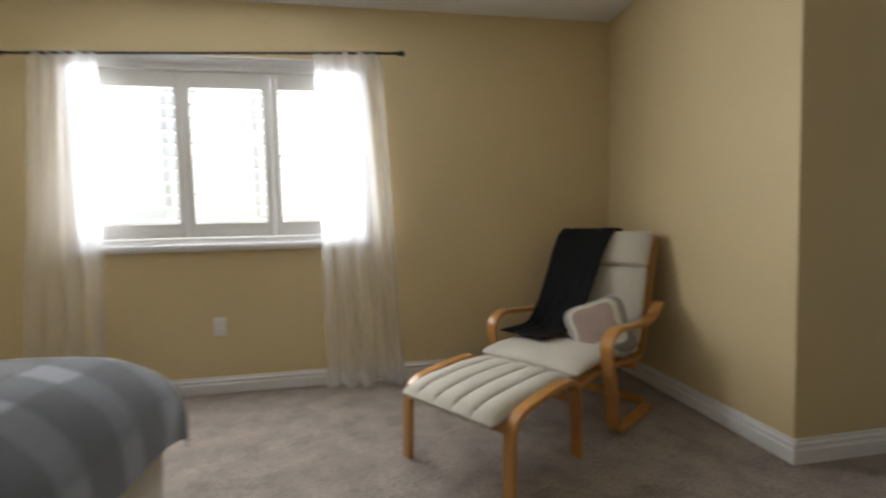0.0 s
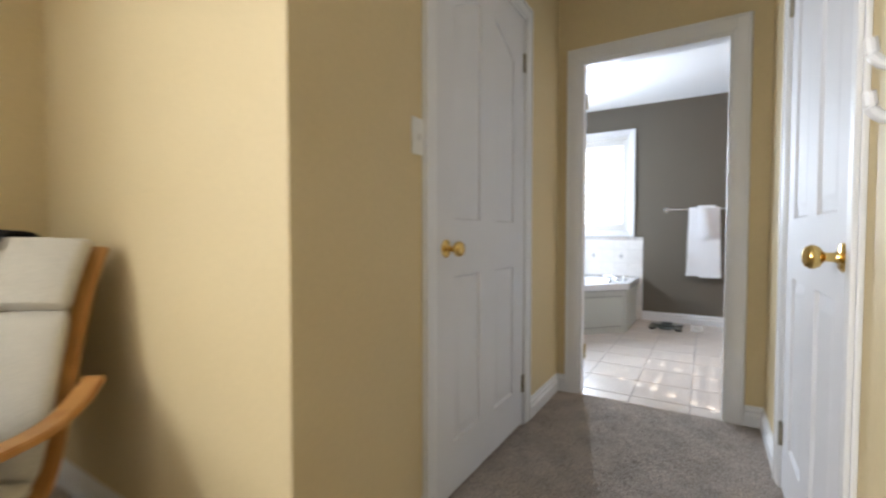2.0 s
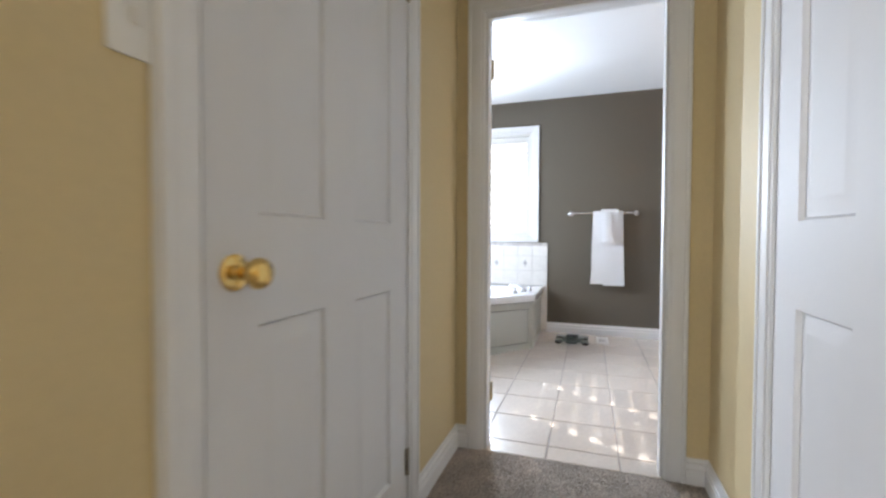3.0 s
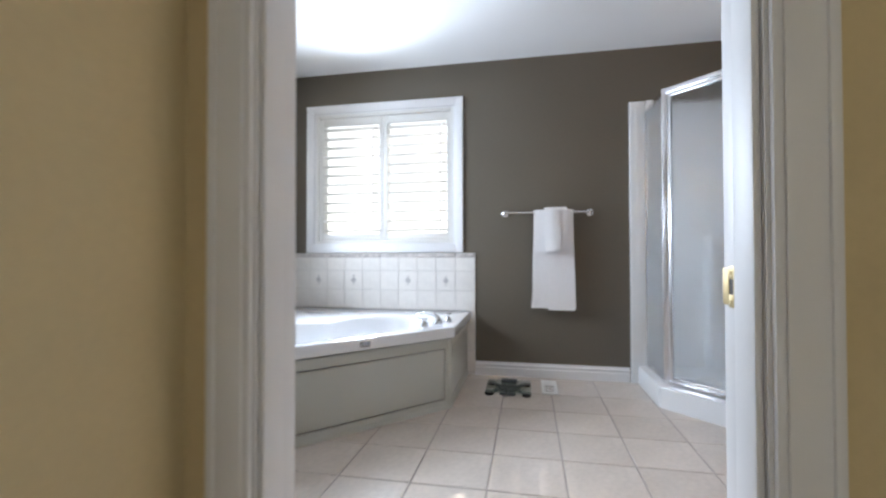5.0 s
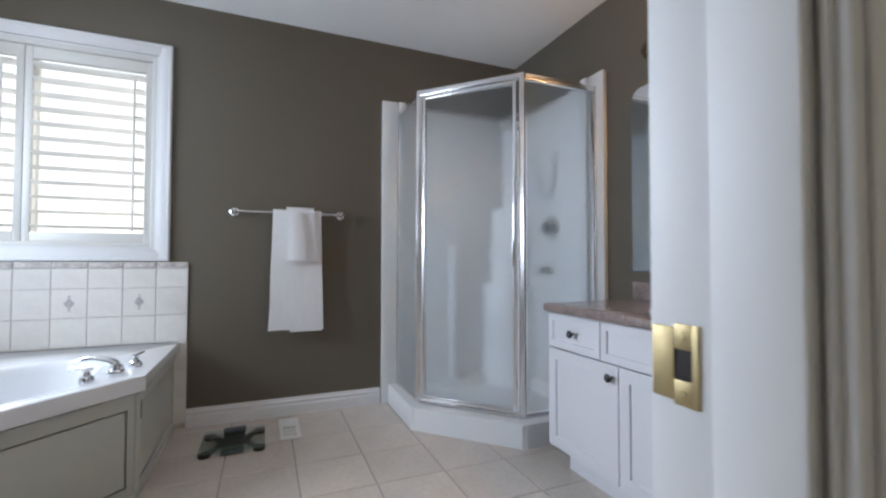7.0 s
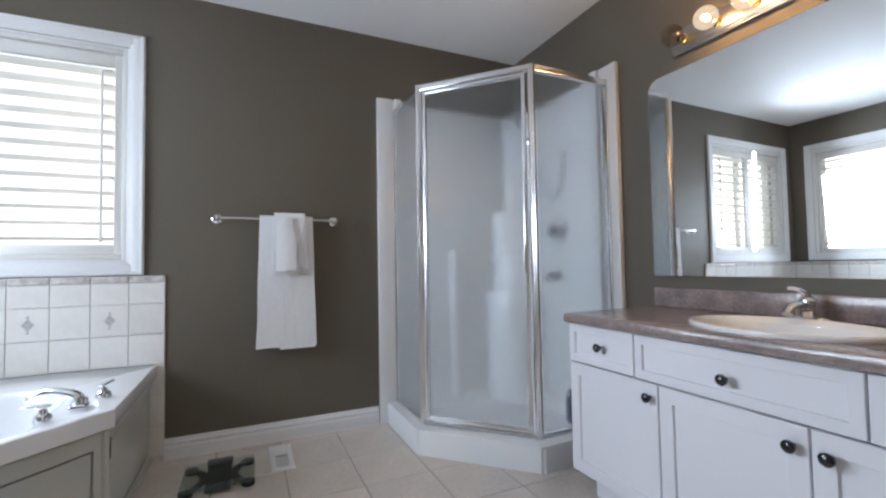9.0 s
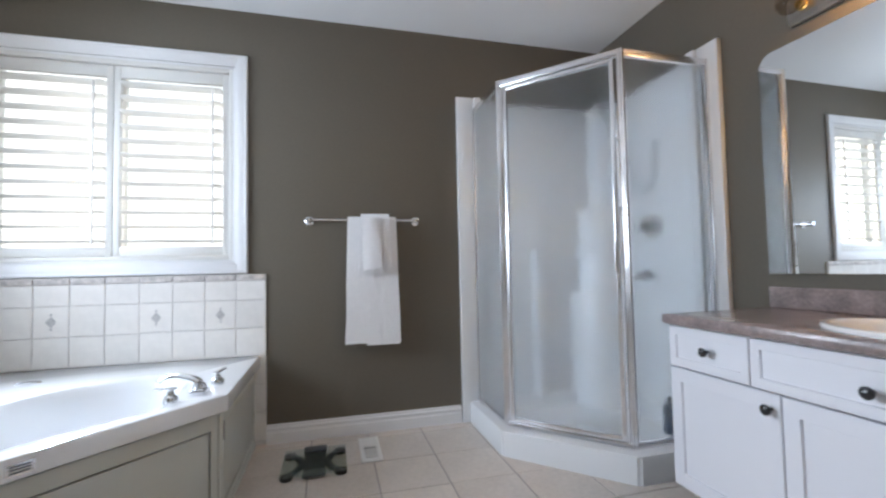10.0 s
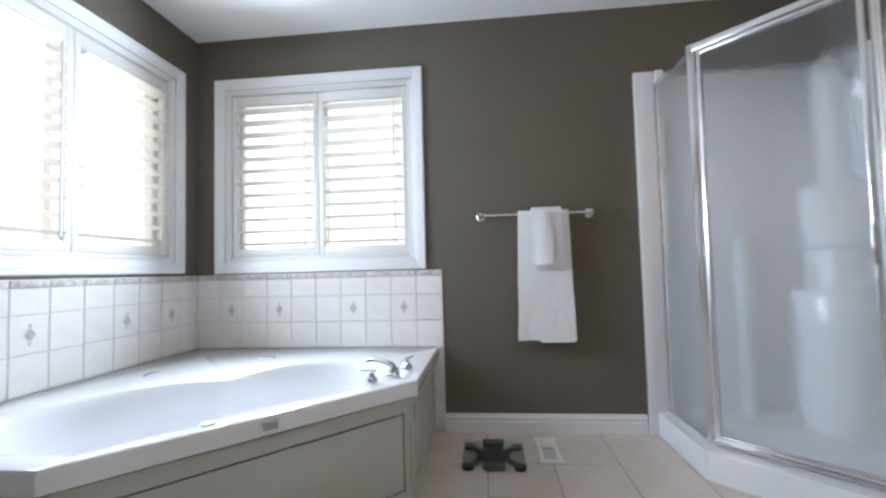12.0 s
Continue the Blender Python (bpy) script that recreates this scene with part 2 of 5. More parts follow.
def plaid_mat():
    m = mat("blue_grey_plaid", (0.07, 0.072, 0.08), 0.95, sheen=0.3, grain=(200, 0.2), bump=[(240, 0.003)])
    nt = m.node_tree
    b = nt.nodes["Principled BSDF"]
    src = b.inputs["Base Color"].links[0].from_socket
    tc = nt.nodes.new("ShaderNodeTexCoord")
    sep = nt.nodes.new("ShaderNodeSeparateXYZ")
    nt.links.new(tc.outputs["Object"], sep.inputs[0])
    total = None
    for k in (0, 1):
        w = nt.nodes.new("ShaderNodeMath")
        w.operation = "PINGPONG"
        w.inputs[1].default_value = 0.13
        nt.links.new(sep.outputs[k], w.inputs[0])
        r = nt.nodes.new("ShaderNodeMapRange")
        r.inputs[1].default_value, r.inputs[2].default_value = 0.07, 0.085
        r.inputs[3].default_value, r.inputs[4].default_value = 0.45, 1.55
        nt.links.new(w.outputs[0], r.inputs[0])
        if total is None:
            total = r.outputs[0]
        else:
            mu = nt.nodes.new("ShaderNodeMath")
            mu.operation = "MULTIPLY"
            nt.links.new(total, mu.inputs[0])
            nt.links.new(r.outputs[0], mu.inputs[1])
            total = mu.outputs[0]
    mx = nt.nodes.new("ShaderNodeVectorMath")
    mx.operation = "SCALE"
    nt.links.new(src, mx.inputs[0])
    nt.links.new(total, mx.inputs["Scale"])
    nt.links.new(mx.outputs[0], b.inputs["Base Color"])
    return m


PLAID = plaid_mat()


# ---- mesh helpers ----
WORLD_BUILT = {}


def thing(name, m, label, category, group="", kind="", local=False):
    """An empty at the thing's base. Parts are built in world places unless local."""
    ob = new(name)
    ob.matrix_world = m
    ob.empty_display_size = 0.05
    WORLD_BUILT[name if False else ob.name] = (Matrix() if local else m.inverted())
    return tagged(ob, label, category, group, kind)


def finish(bm, smooth=True, angle=35):
    if smooth:
        for f in bm.faces:
            f.smooth = True
        for e in bm.edges:
            if len(e.link_faces) == 2 and e.calc_face_angle(0) > radians(angle):
                e.smooth = False


def mesh_of(name, bm, material, smooth=True):
    bmesh.ops.recalc_face_normals(bm, faces=bm.faces[:])
    finish(bm, smooth)
    me = bpy.data.meshes.new(name)
    bm.to_mesh(me)
    bm.free()
    if material:
        me.materials.append(material)
    return me


def part(name, bm, material, parent, label=""):
    ob = new(name, mesh_of(name, bm, material))
    ob.parent = parent
    if parent.name in WORLD_BUILT:
        ob.matrix_parent_inverse = WORLD_BUILT[parent.name]
    return tagged(ob, label)


def solid(name, bm, material, label="", category="", kind="", group=""):
    return tagged(new(name, mesh_of(name, bm, material)), label, category, group, kind)


def bevel_all(bm, geom_verts, w, seg=2):
    edges = {e for v in geom_verts for e in v.link_edges}
    sharp = [e for e in edges if len(e.link_faces) == 2 and e.calc_face_angle(0) > 0.5]
    bmesh.ops.bevel(bm, geom=sharp, offset=w, segments=seg, affect="EDGES", profile=0.5, clamp_overlap=True)


def box(bm, x0, x1, y0, y1, z0, z1, b=0.0, seg=2, m=None):
    r = bmesh.ops.create_cube(bm, size=1)
    s = Matrix.Translation(((x0 + x1) / 2, (y0 + y1) / 2, (z0 + z1) / 2)) @ Matrix.Diagonal((abs(x1 - x0), abs(y1 - y0), abs(z1 - z0), 1))
    bmesh.ops.transform(bm, matrix=(m @ s) if m else s, verts=r["verts"])
    if b:
        bevel_all(bm, r["verts"], b, seg)
    return bm


def bx(*a, **k):
    return box(bmesh.new(), *a, **k)


def prism(bm, pts, z0, z1, b=0.0, seg=2):
    lo = [bm.verts.new((x, y, z0)) for x, y in pts]
    hi = [bm.verts.new((x, y, z1)) for x, y in pts]
    n = len(pts)
    bm.faces.new(lo[::-1])
    bm.faces.new(hi)
    for i in range(n):
        bm.faces.new((lo[i], lo[(i + 1) % n], hi[(i + 1) % n], hi[i]))
    bmesh.ops.recalc_face_normals(bm, faces=bm.faces[:])
    if b:
        bevel_all(bm, lo + hi, b, seg)
    return bm


def lathe(bm, prof, m=Matrix(), n=20):
    """Turns (radius, height) pairs round local z."""
    rings = []
    for r, h in prof:
        if r < 1e-5:
            rings.append([bm.verts.new(m @ Vector((0, 0, h)))])
        else:
            rings.append([bm.verts.new(m @ Vector((r * math.cos(a), r * math.sin(a), h))) for a in (2 * math.pi * i / n for i in range(n))])
    for a, b in zip(rings, rings[1:]):
        for i in range(n):
            j = (i + 1) % n
            if len(a) == 1 and len(b) > 1:
                bm.faces.new((a[0], b[i], b[j]))
            elif len(b) == 1 and len(a) > 1:
                bm.faces.new((a[i], b[0], a[j]))
            elif len(a) > 1:
                bm.faces.new((a[i], b[i], b[j], a[j]))
    for ring, rev in ((rings[0], True), (rings[-1], False)):
        if len(ring) > 1:
            bm.faces.new(ring[::-1] if rev else ring)
    return bm


def along(p0, p1):
    """A frame at p0 whose z looks at p1."""
    d = Vector(p1) - Vector(p0)
    return Matrix.Translation(p0) @ d.to_track_quat("Z", "Y").to_matrix().to_4x4(), d.length


def rod(bm, p0, p1, r0, r1=None, n=16):
    m, l = along(p0, p1)
    return lathe(bm, [(r0, 0), (r0 if r1 is None else r1, l)], m, n)


def spline(pts, k=6):
    """Catmull-Rom through the points."""
    P = [Vector(p) for p in pts]
    P = [2 * P[0] - P[1]] + P + [2 * P[-1] - P[-2]]
    out = []
    for i in range(1, len(P) - 2):
        a, b, c, d = P[i - 1:i + 3]
        for s in range(k):
            t = s / k
            out.append(0.5 * ((2 * b) + (c - a) * t + (2 * a - 5 * b + 4 * c - d) * t * t + (3 * b - a - 3 * c + d) * t ** 3))
    return out + [P[-2]]


def tube(bm, pts, r, n=10, flat=(1, 1), up=(0, 0, 1)):
    """A tube along pts; r a number or one for each point."""
    pts = [Vector(p) for p in pts]
    rings = []
    for i, p in enumerate(pts):
        d = (pts[min(i + 1, len(pts) - 1)] - pts[max(i - 1, 0)]).normalized()
        u = Vector(up)
        if abs(d.dot(u)) > 0.95:
            u = Vector((1, 0, 0)) if abs(d.x) < 0.9 else Vector((0, 1, 0))
        s = d.cross(u).normalized()
        u = s.cross(d)
        ri = r[i] if isinstance(r, (list, tuple)) else r
        rings.append([bm.verts.new(p + s * math.cos(a) * ri * flat[0] + u * math.sin(a) * ri * flat[1]) for a in (2 * math.pi * j / n for j in range(n))])
    for a, b in zip(rings, rings[1:]):
        for i in range(n):
            bm.faces.new((a[i], b[i], b[(i + 1) % n], a[(i + 1) % n]))
    bm.faces.new(rings[0][::-1])
    bm.faces.new(rings[-1])
    return bm


def strip(bm, path, x0, x1, th):
    """A bent board: path in (y, z), from x0 to x1, th thick."""
    pts = [Vector((0, y, z)) for y, z in path]
    rows = []
    for i, p in enumerate(pts):
        d = (pts[min(i + 1, len(pts) - 1)] - pts[max(i - 1, 0)]).normalized()
        nrm = Vector((0, -d.z, d.y)) * th / 2
        rows.append([bm.verts.new((x, *(p + s * nrm)[1:])) for x, s in ((x0, 1), (x1, 1), (x1, -1), (x0, -1))])
    for a, b in zip(rows, rows[1:]):
        for i in range(4):
            bm.faces.new((a[i], a[(i + 1) % 4], b[(i + 1) % 4], b[i]))
    bm.faces.new(rows[0][::-1])
    bm.faces.new(rows[-1])
    bmesh.ops.recalc_face_normals(bm, faces=bm.faces[:])
    long_edges = [e for e in bm.edges if len(e.link_faces) == 2 and e.calc_face_angle(0) > 1.2]
    bmesh.ops.bevel(bm, geom=long_edges, offset=th * 0.18, segments=2, affect="EDGES")
    return bm


def sheet(bm, f, nu, nv, th=0.0):
    """A grid of f(u, v); with th it is thickened along its normals."""
    g = [[bm.verts.new(f(i / nu, j / nv)) for j in range(nv + 1)] for i in range(nu + 1)]
    fs = [bm.faces.new((g[i][j], g[i + 1][j], g[i + 1][j + 1], g[i][j + 1])) for i in range(nu) for j in range(nv)]
    if th:
        bmesh.ops.recalc_face_normals(bm, faces=fs)
        bmesh.ops.solidify(bm, geom=fs, thickness=th)
    return bm


def wall_boxes(bm, axis, c0, c1, a0, a1, z0, z1, holes=()):
    """A wall from c0 to c1 thick across `axis`, from a0 to a1 along the other, with holes (a0, a1, z0, z1)."""
    def put(p, q, r, s):
        if q - p < 1e-4 or s - r < 1e-4:
            return
        if axis == "x":
            box(bm, c0, c1, p, q, r, s)
        else:
            box(bm, p, q, c0, c1, r, s)
    pos = a0
    for h0, h1, k0, k1 in sorted(holes):
        put(pos, h0, z0, z1)
        put(h0, h1, z0, k0)
        put(h0, h1, k1, z1)
        pos = h1
    put(pos, a1, z0, z1)
    return bm


def moulding(bm, prof, p0, p1, inward):
    """prof: (out, up) pairs, swept from p0 to p1 on the floor plan; inward: the way it faces."""
    p0, p1, n = Vector((*p0, 0)), Vector((*p1, 0)), Vector((*inward, 0))
    rows = [[bm.verts.new(p + n * o + Vector((0, 0, u))) for o, u in prof] for p in (p0, p1)]
    k = len(prof)
    for i in range(k):
        j = (i + 1) % k
        bm.faces.new((rows[0][i], rows[0][j], rows[1][j], rows[1][i]))
    bm.faces.new(rows[0][::-1])
    bm.faces.new(rows[1])
    return bm


BASE_PROF = [(0, 0), (0.017, 0), (0.017, 0.058), (0.011, 0.063), (0.009, 0.071), (0.015, 0.076), (0.015, 0.084), (0.006, 0.09), (0.006, 0.098), (0.003, 0.104), (0, 0.104)]

# ---- the setting ----
H = 2.44
BW = 3.145            # window wall of the bedroom, and the bathroom's tub-side wall
JX, HL, HR = 1.765, 1.735, 0.68     # closet block's side, hall's two walls
EX0, EX1 = 3.79, 3.912            # the wall between hall and bathroom
OY0, OY1, OH = 0.846, 1.598, 2.0    # the bathroom's doorway
TY = 3.105                          # bathroom wall beside the tub
FX, RY = 6.50, -0.632             # bathroom's end wall and vanity wall
BX0, BY0 = -2.9, -1.7              # bedroom's far corner
WB = (-1.62, 0.0, 0.955, 2.05)     # bedroom window: x0, x1, z0, z1
WF = (1.716, 2.915, 1.012, 2.111)   # window over the tub's end: y0, y1, z0, z1
WL = (5.077, 6.303, 1.022, 2.113)     # window over the tub's side: x0, x1, z0, z1
CD = (2.354, 3.211, 0.0, 2.05)       # closet doorway
ED = (2.321, 3.203, 0.0, 2.05)       # doorway across from it

W = lambda name, bm, m: solid(name, bm, m, kind="structure")
W("wall_bedroom_window", wall_boxes(bmesh.new(), "y", BW, BW + 0.2, BX0 - 0.2, JX + 0.06, 0, H, [WB]), YELLOW)
W("wall_closet_side", wall_boxes(bmesh.new(), "x", JX, JX + 0.11, HL + 0.11, BW, 0, H), YELLOW)
W("wall_hall_closet", wall_boxes(bmesh.new(), "y", HL, HL + 0.11, JX, EX0, 0, H, [CD]), YELLOW)
W("wall_hall_end", wall_boxes(bmesh.new(), "x", EX0, EX0 + 0.06, HR - 0.1, HL, 0, H, [(OY0 - 0.018, OY1 + 0.018, 0, OH + 0.018)]), YELLOW)
W("wall_hall_right", wall_boxes(bmesh.new(), "y", HR - 0.11, HR, 2.0, EX0, 0, H, [ED]), YELLOW)
W("wall_bedroom_east", wall_boxes(bmesh.new(), "x", 2.0, 2.11, BY0, HR - 0.11, 0, H), YELLOW)
W("wall_bedroom_south", wall_boxes(bmesh.new(), "y", BY0 - 0.15, BY0, BX0 - 0.2, 2.11, 0, H), YELLOW)
W("wall_bedroom_west", wall_boxes(bmesh.new(), "x", BX0 - 0.2, BX0, BY0, BW, 0, H), YELLOW)
W("wall_bath_door", wall_boxes(bmesh.new(), "x", EX0 + 0.06, EX1, RY, TY, 0, H, [(OY0 - 0.018, OY1 + 0.018, 0, OH + 0.018)]), BROWN)
W("wall_bath_tub_side", wall_boxes(bmesh.new(), "y", TY, TY + 0.2, EX0 + 0.06, FX + 0.2, 0, H, [WL]), BROWN)
W("wall_bath_end", wall_boxes(bmesh.new(), "x", FX, FX + 0.2, RY - 0.15, TY, 0, H, [WF]), BROWN)
W("wall_bath_vanity", wall_boxes(bmesh.new(), "y", RY - 0.15, RY, EX0 + 0.06, FX, 0, H), BROWN)
W("ceiling_bedroom", bx(BX0 - 0.2, EX0 + 0.06, BY0 - 0.15, BW + 0.2, H, H + 0.1), CEIL)
W("ceiling_bathroom", bx(EX0 + 0.06, FX + 0.2, RY - 0.15, TY + 0.2, H, H + 0.1), CEIL)
W("wall_closet_inner", wall_boxes(bmesh.new(), "y", 2.3, 2.36, JX + 0.11, EX0 + 0.06, 0, H), CEIL)
W("wall_passage_inner", wall_boxes(bmesh.new(), "y", HR - 0.5, HR - 0.44, 2.11, EX0 + 0.06, 0, H), CEIL)
W("ground", bx(-300, 300, -300, 300, -3.3, -3.0), GRASS)
W("subfloor", bx(BX0 - 0.2, FX + 0.2, BY0 - 0.15, BW + 0.2, -0.2, -0.03), GROUT)


def carpet():
    bm = bmesh.new()
    rnd = random.Random(3)
    nx, ny = 170, 130
    x0, x1, y0, y1 = BX0, EX0 - 0.006, BY0, BW

    def f(u, v):
        x, y = x0 + (x1 - x0) * u, y0 + (y1 - y0) * v
        h = 0.004 * noise.noise((x * 6, y * 6, 1)) + 0.003 * noise.noise((x * 19, y * 19, 5)) + 0.0015 * rnd.random()
        return (x, y, h - 0.002)
    sheet(bm, f, nx, ny)
    return bm


W("floor_bedroom_carpet", carpet(), CARPET)

# baseboards
def base(name, p0, p1, inward):
    return W(name, moulding(bmesh.new(), BASE_PROF, p0, p1, inward), TRIM)


base("baseboard_bedroom_window", (BX0, BW), (JX, BW), (0, -1))
base("baseboard_closet_side", (JX, BW), (JX, HL - 0.014), (-1, 0))
base("baseboard_closet_front", (JX - 0.014, HL), (CD[0] - 0.066, HL), (0, -1))
base("baseboard_closet_front_far", (CD[1] + 0.066, HL), (EX0, HL), (0, -1))
base("baseboard_hall_end_left", (EX0, HL), (EX0, OY1 + 0.084), (-1, 0))
base("baseboard_hall_end_right", (EX0, OY0 - 0.084), (EX0, HR), (-1, 0))
base("baseboard_hall_right", (EX0, HR), (ED[1] + 0.066, HR), (0, 1))
base("baseboard_hall_right_near", (ED[0] - 0.066, HR), (2.0, HR), (0, 1))
base("baseboard_bath_end", (FX, 1.556), (FX, 0.43), (-1, 0))
base("baseboard_bath_door", (EX1, RY + 0.6), (EX1, OY0 - 0.084), (1, 0))
base("baseboard_bath_door_left", (EX1, OY1 + 0.084), (EX1, TY), (1, 0))
base("baseboard_bath_tub_side", (EX1, TY), (4.87, TY), (0, -1))


def casing_profile_boxes(bm, axis, face, sign, a0, a1, z1, w=0.078, z0=0.0, sill=False):
    """Door or window trim on a wall face: two stepped layers round the opening a0..a1 up to z1."""
    for inset, wid, t0, t1 in ((0.0, w, 0.0, 0.011), (0.012, w - 0.02, 0.011, 0.016), (w - 0.018, 0.014, 0.011, 0.021)):
        lo, hi = face + sign * t0, face + sign * t1
        c0, c1 = min(lo, hi), max(lo, hi)
        pieces = [(a0 - inset - wid, a0 - inset, z0 - (inset + wid if sill else 0), z1 + inset + wid), (a1 + inset, a1 + inset + wid, z0 - (inset + wid if sill else 0), z1 + inset + wid),
                  (a0 - inset, a1 + inset, z1 + inset, z1 + inset + wid)]
        if sill:
            pieces.append((a0 - inset, a1 + inset, z0 - inset - wid, z0 - inset))
        for p, q, r, s in pieces:
            if axis == "x":
                box(bm, c0, c1, p, q, r, s, 0.003)
            else:
                box(bm, p, q, c0, c1, r, s, 0.003)
    return bm


# the bathroom's doorway: lining, stops, trim, hinges and strike
def doorway():
    d = thing("door_frame", pose(EX0, OY0, 0), "white painted door frame open between hall and bathroom", "door frame", kind="structure")
    bm = bmesh.new()
    sx0, sx1 = EX0 + 0.006, EX1 - 0.056
    for a, b in ((EX0 - 0.002, sx0 - 0.003), (sx0, sx1), (sx1 + 0.003, EX1 + 0.002)):
        box(bm, a, b, OY0 - 0.0175, OY0, 0, OH + 0.018, 0.002)
        box(bm, a, b, OY1, OY1 + 0.0175, 0, OH + 0.018, 0.002)
        box(bm, a, b, OY0, OY1, OH, OH + 0.018, 0.002)
    part("lining", bm, TRIM, d)
    bm = bmesh.new()
    box(bm, sx0, sx1, OY0, OY0 + 0.011, 0, OH - 0.011, 0.003)
    box(bm, sx0, sx1, OY1 - 0.011, OY1, 0, OH - 0.011, 0.003)
    box(bm, sx0, sx1, OY0, OY1, OH - 0.011, OH, 0.003)
    part("door_stop", bm, TRIM, d)
    part("casing_hall", casing_profile_boxes(bmesh.new(), "x", EX0, -1, OY0 - 0.006, OY1 + 0.006, OH + 0.006), TRIM, d)
    part("casing_bath", casing_profile_boxes(bmesh.new(), "x", EX1, 1, OY0 - 0.006, OY1 + 0.006, OH + 0.006), TRIM, d)
    for z in (0.235, 1.80):
        h = part("hinge", bx(EX1 - 0.04, EX1 - 0.004, OY1 - 0.0035, OY1 + 0.001, z - 0.045, z + 0.045, 0.001), BRASSD, d, "brass hinge leaf")
        part("hinge_pin", rod(bmesh.new(), (EX1 + 0.003, OY1 - 0.006, z - 0.046), (EX1 + 0.003, OY1 - 0.006, z + 0.046), 0.006), BRASSD, h)
    bm = bmesh.new()
    z0 = 0.871
    for a in ((EX1 - 0.041, EX1 - 0.035, z0 - 0.032, z0 + 0.032), (EX1 - 0.019, EX1 + 0.0015, z0 - 0.029, z0 + 0.029), (EX1 - 0.035, EX1 - 0.019, z0 - 0.032, z0 - 0.012), (EX1 - 0.035, EX1 - 0.019, z0 + 0.012, z0 + 0.032)):
        box(bm, a[0], a[1], OY0 - 0.001, OY0 + 0.0022, a[2], a[3], 0.0006)
    sp = part("strike_plate", bm, BRASSD, d, "brass strike plate with latch hole")
    part("latch_hole", bx(EX1 - 0.0355, EX1 - 0.0185, OY0 - 0.001, OY0 + 0.0008, z0 - 0.0125, z0 + 0.0125), DARKM, sp)
    for dz in (-0.025, 0.025):
        part("screw", lathe(bmesh.new(), [(0.0035, 0), (0.003, 0.001), (0, 0.0012)], Matrix.Translation((EX1 - 0.027, OY0 + 0.0022, z0 + dz * 0.9)) @ pose(0, 0, 0, -90), 10), BRASSD, sp)
    return d


doorway()


# ---- panel doors ----
def knob(parent, x, y, z, sign):
    """A brass ball knob whose stem runs along y (sign: the way it points)."""
    m = pose(x, y, z, -90 * sign, 0, 0)
    k = part("knob", lathe(bmesh.new(), [(0.011, 0.004), (0.0105, 0.03), (0.013, 0.035), (0.022, 0.04), (0.0275, 0.05), (0.0275, 0.058), (0.022, 0.067), (0.012, 0.0715), (0, 0.073)], m, 24), BRASS, parent, "polished brass ball knob")
    part("rose", lathe(bmesh.new(), [(0.033, 0), (0.033, 0.003), (0.028, 0.007), (0.014, 0.009), (0.012, 0.014)], m, 24), BRASS, k)


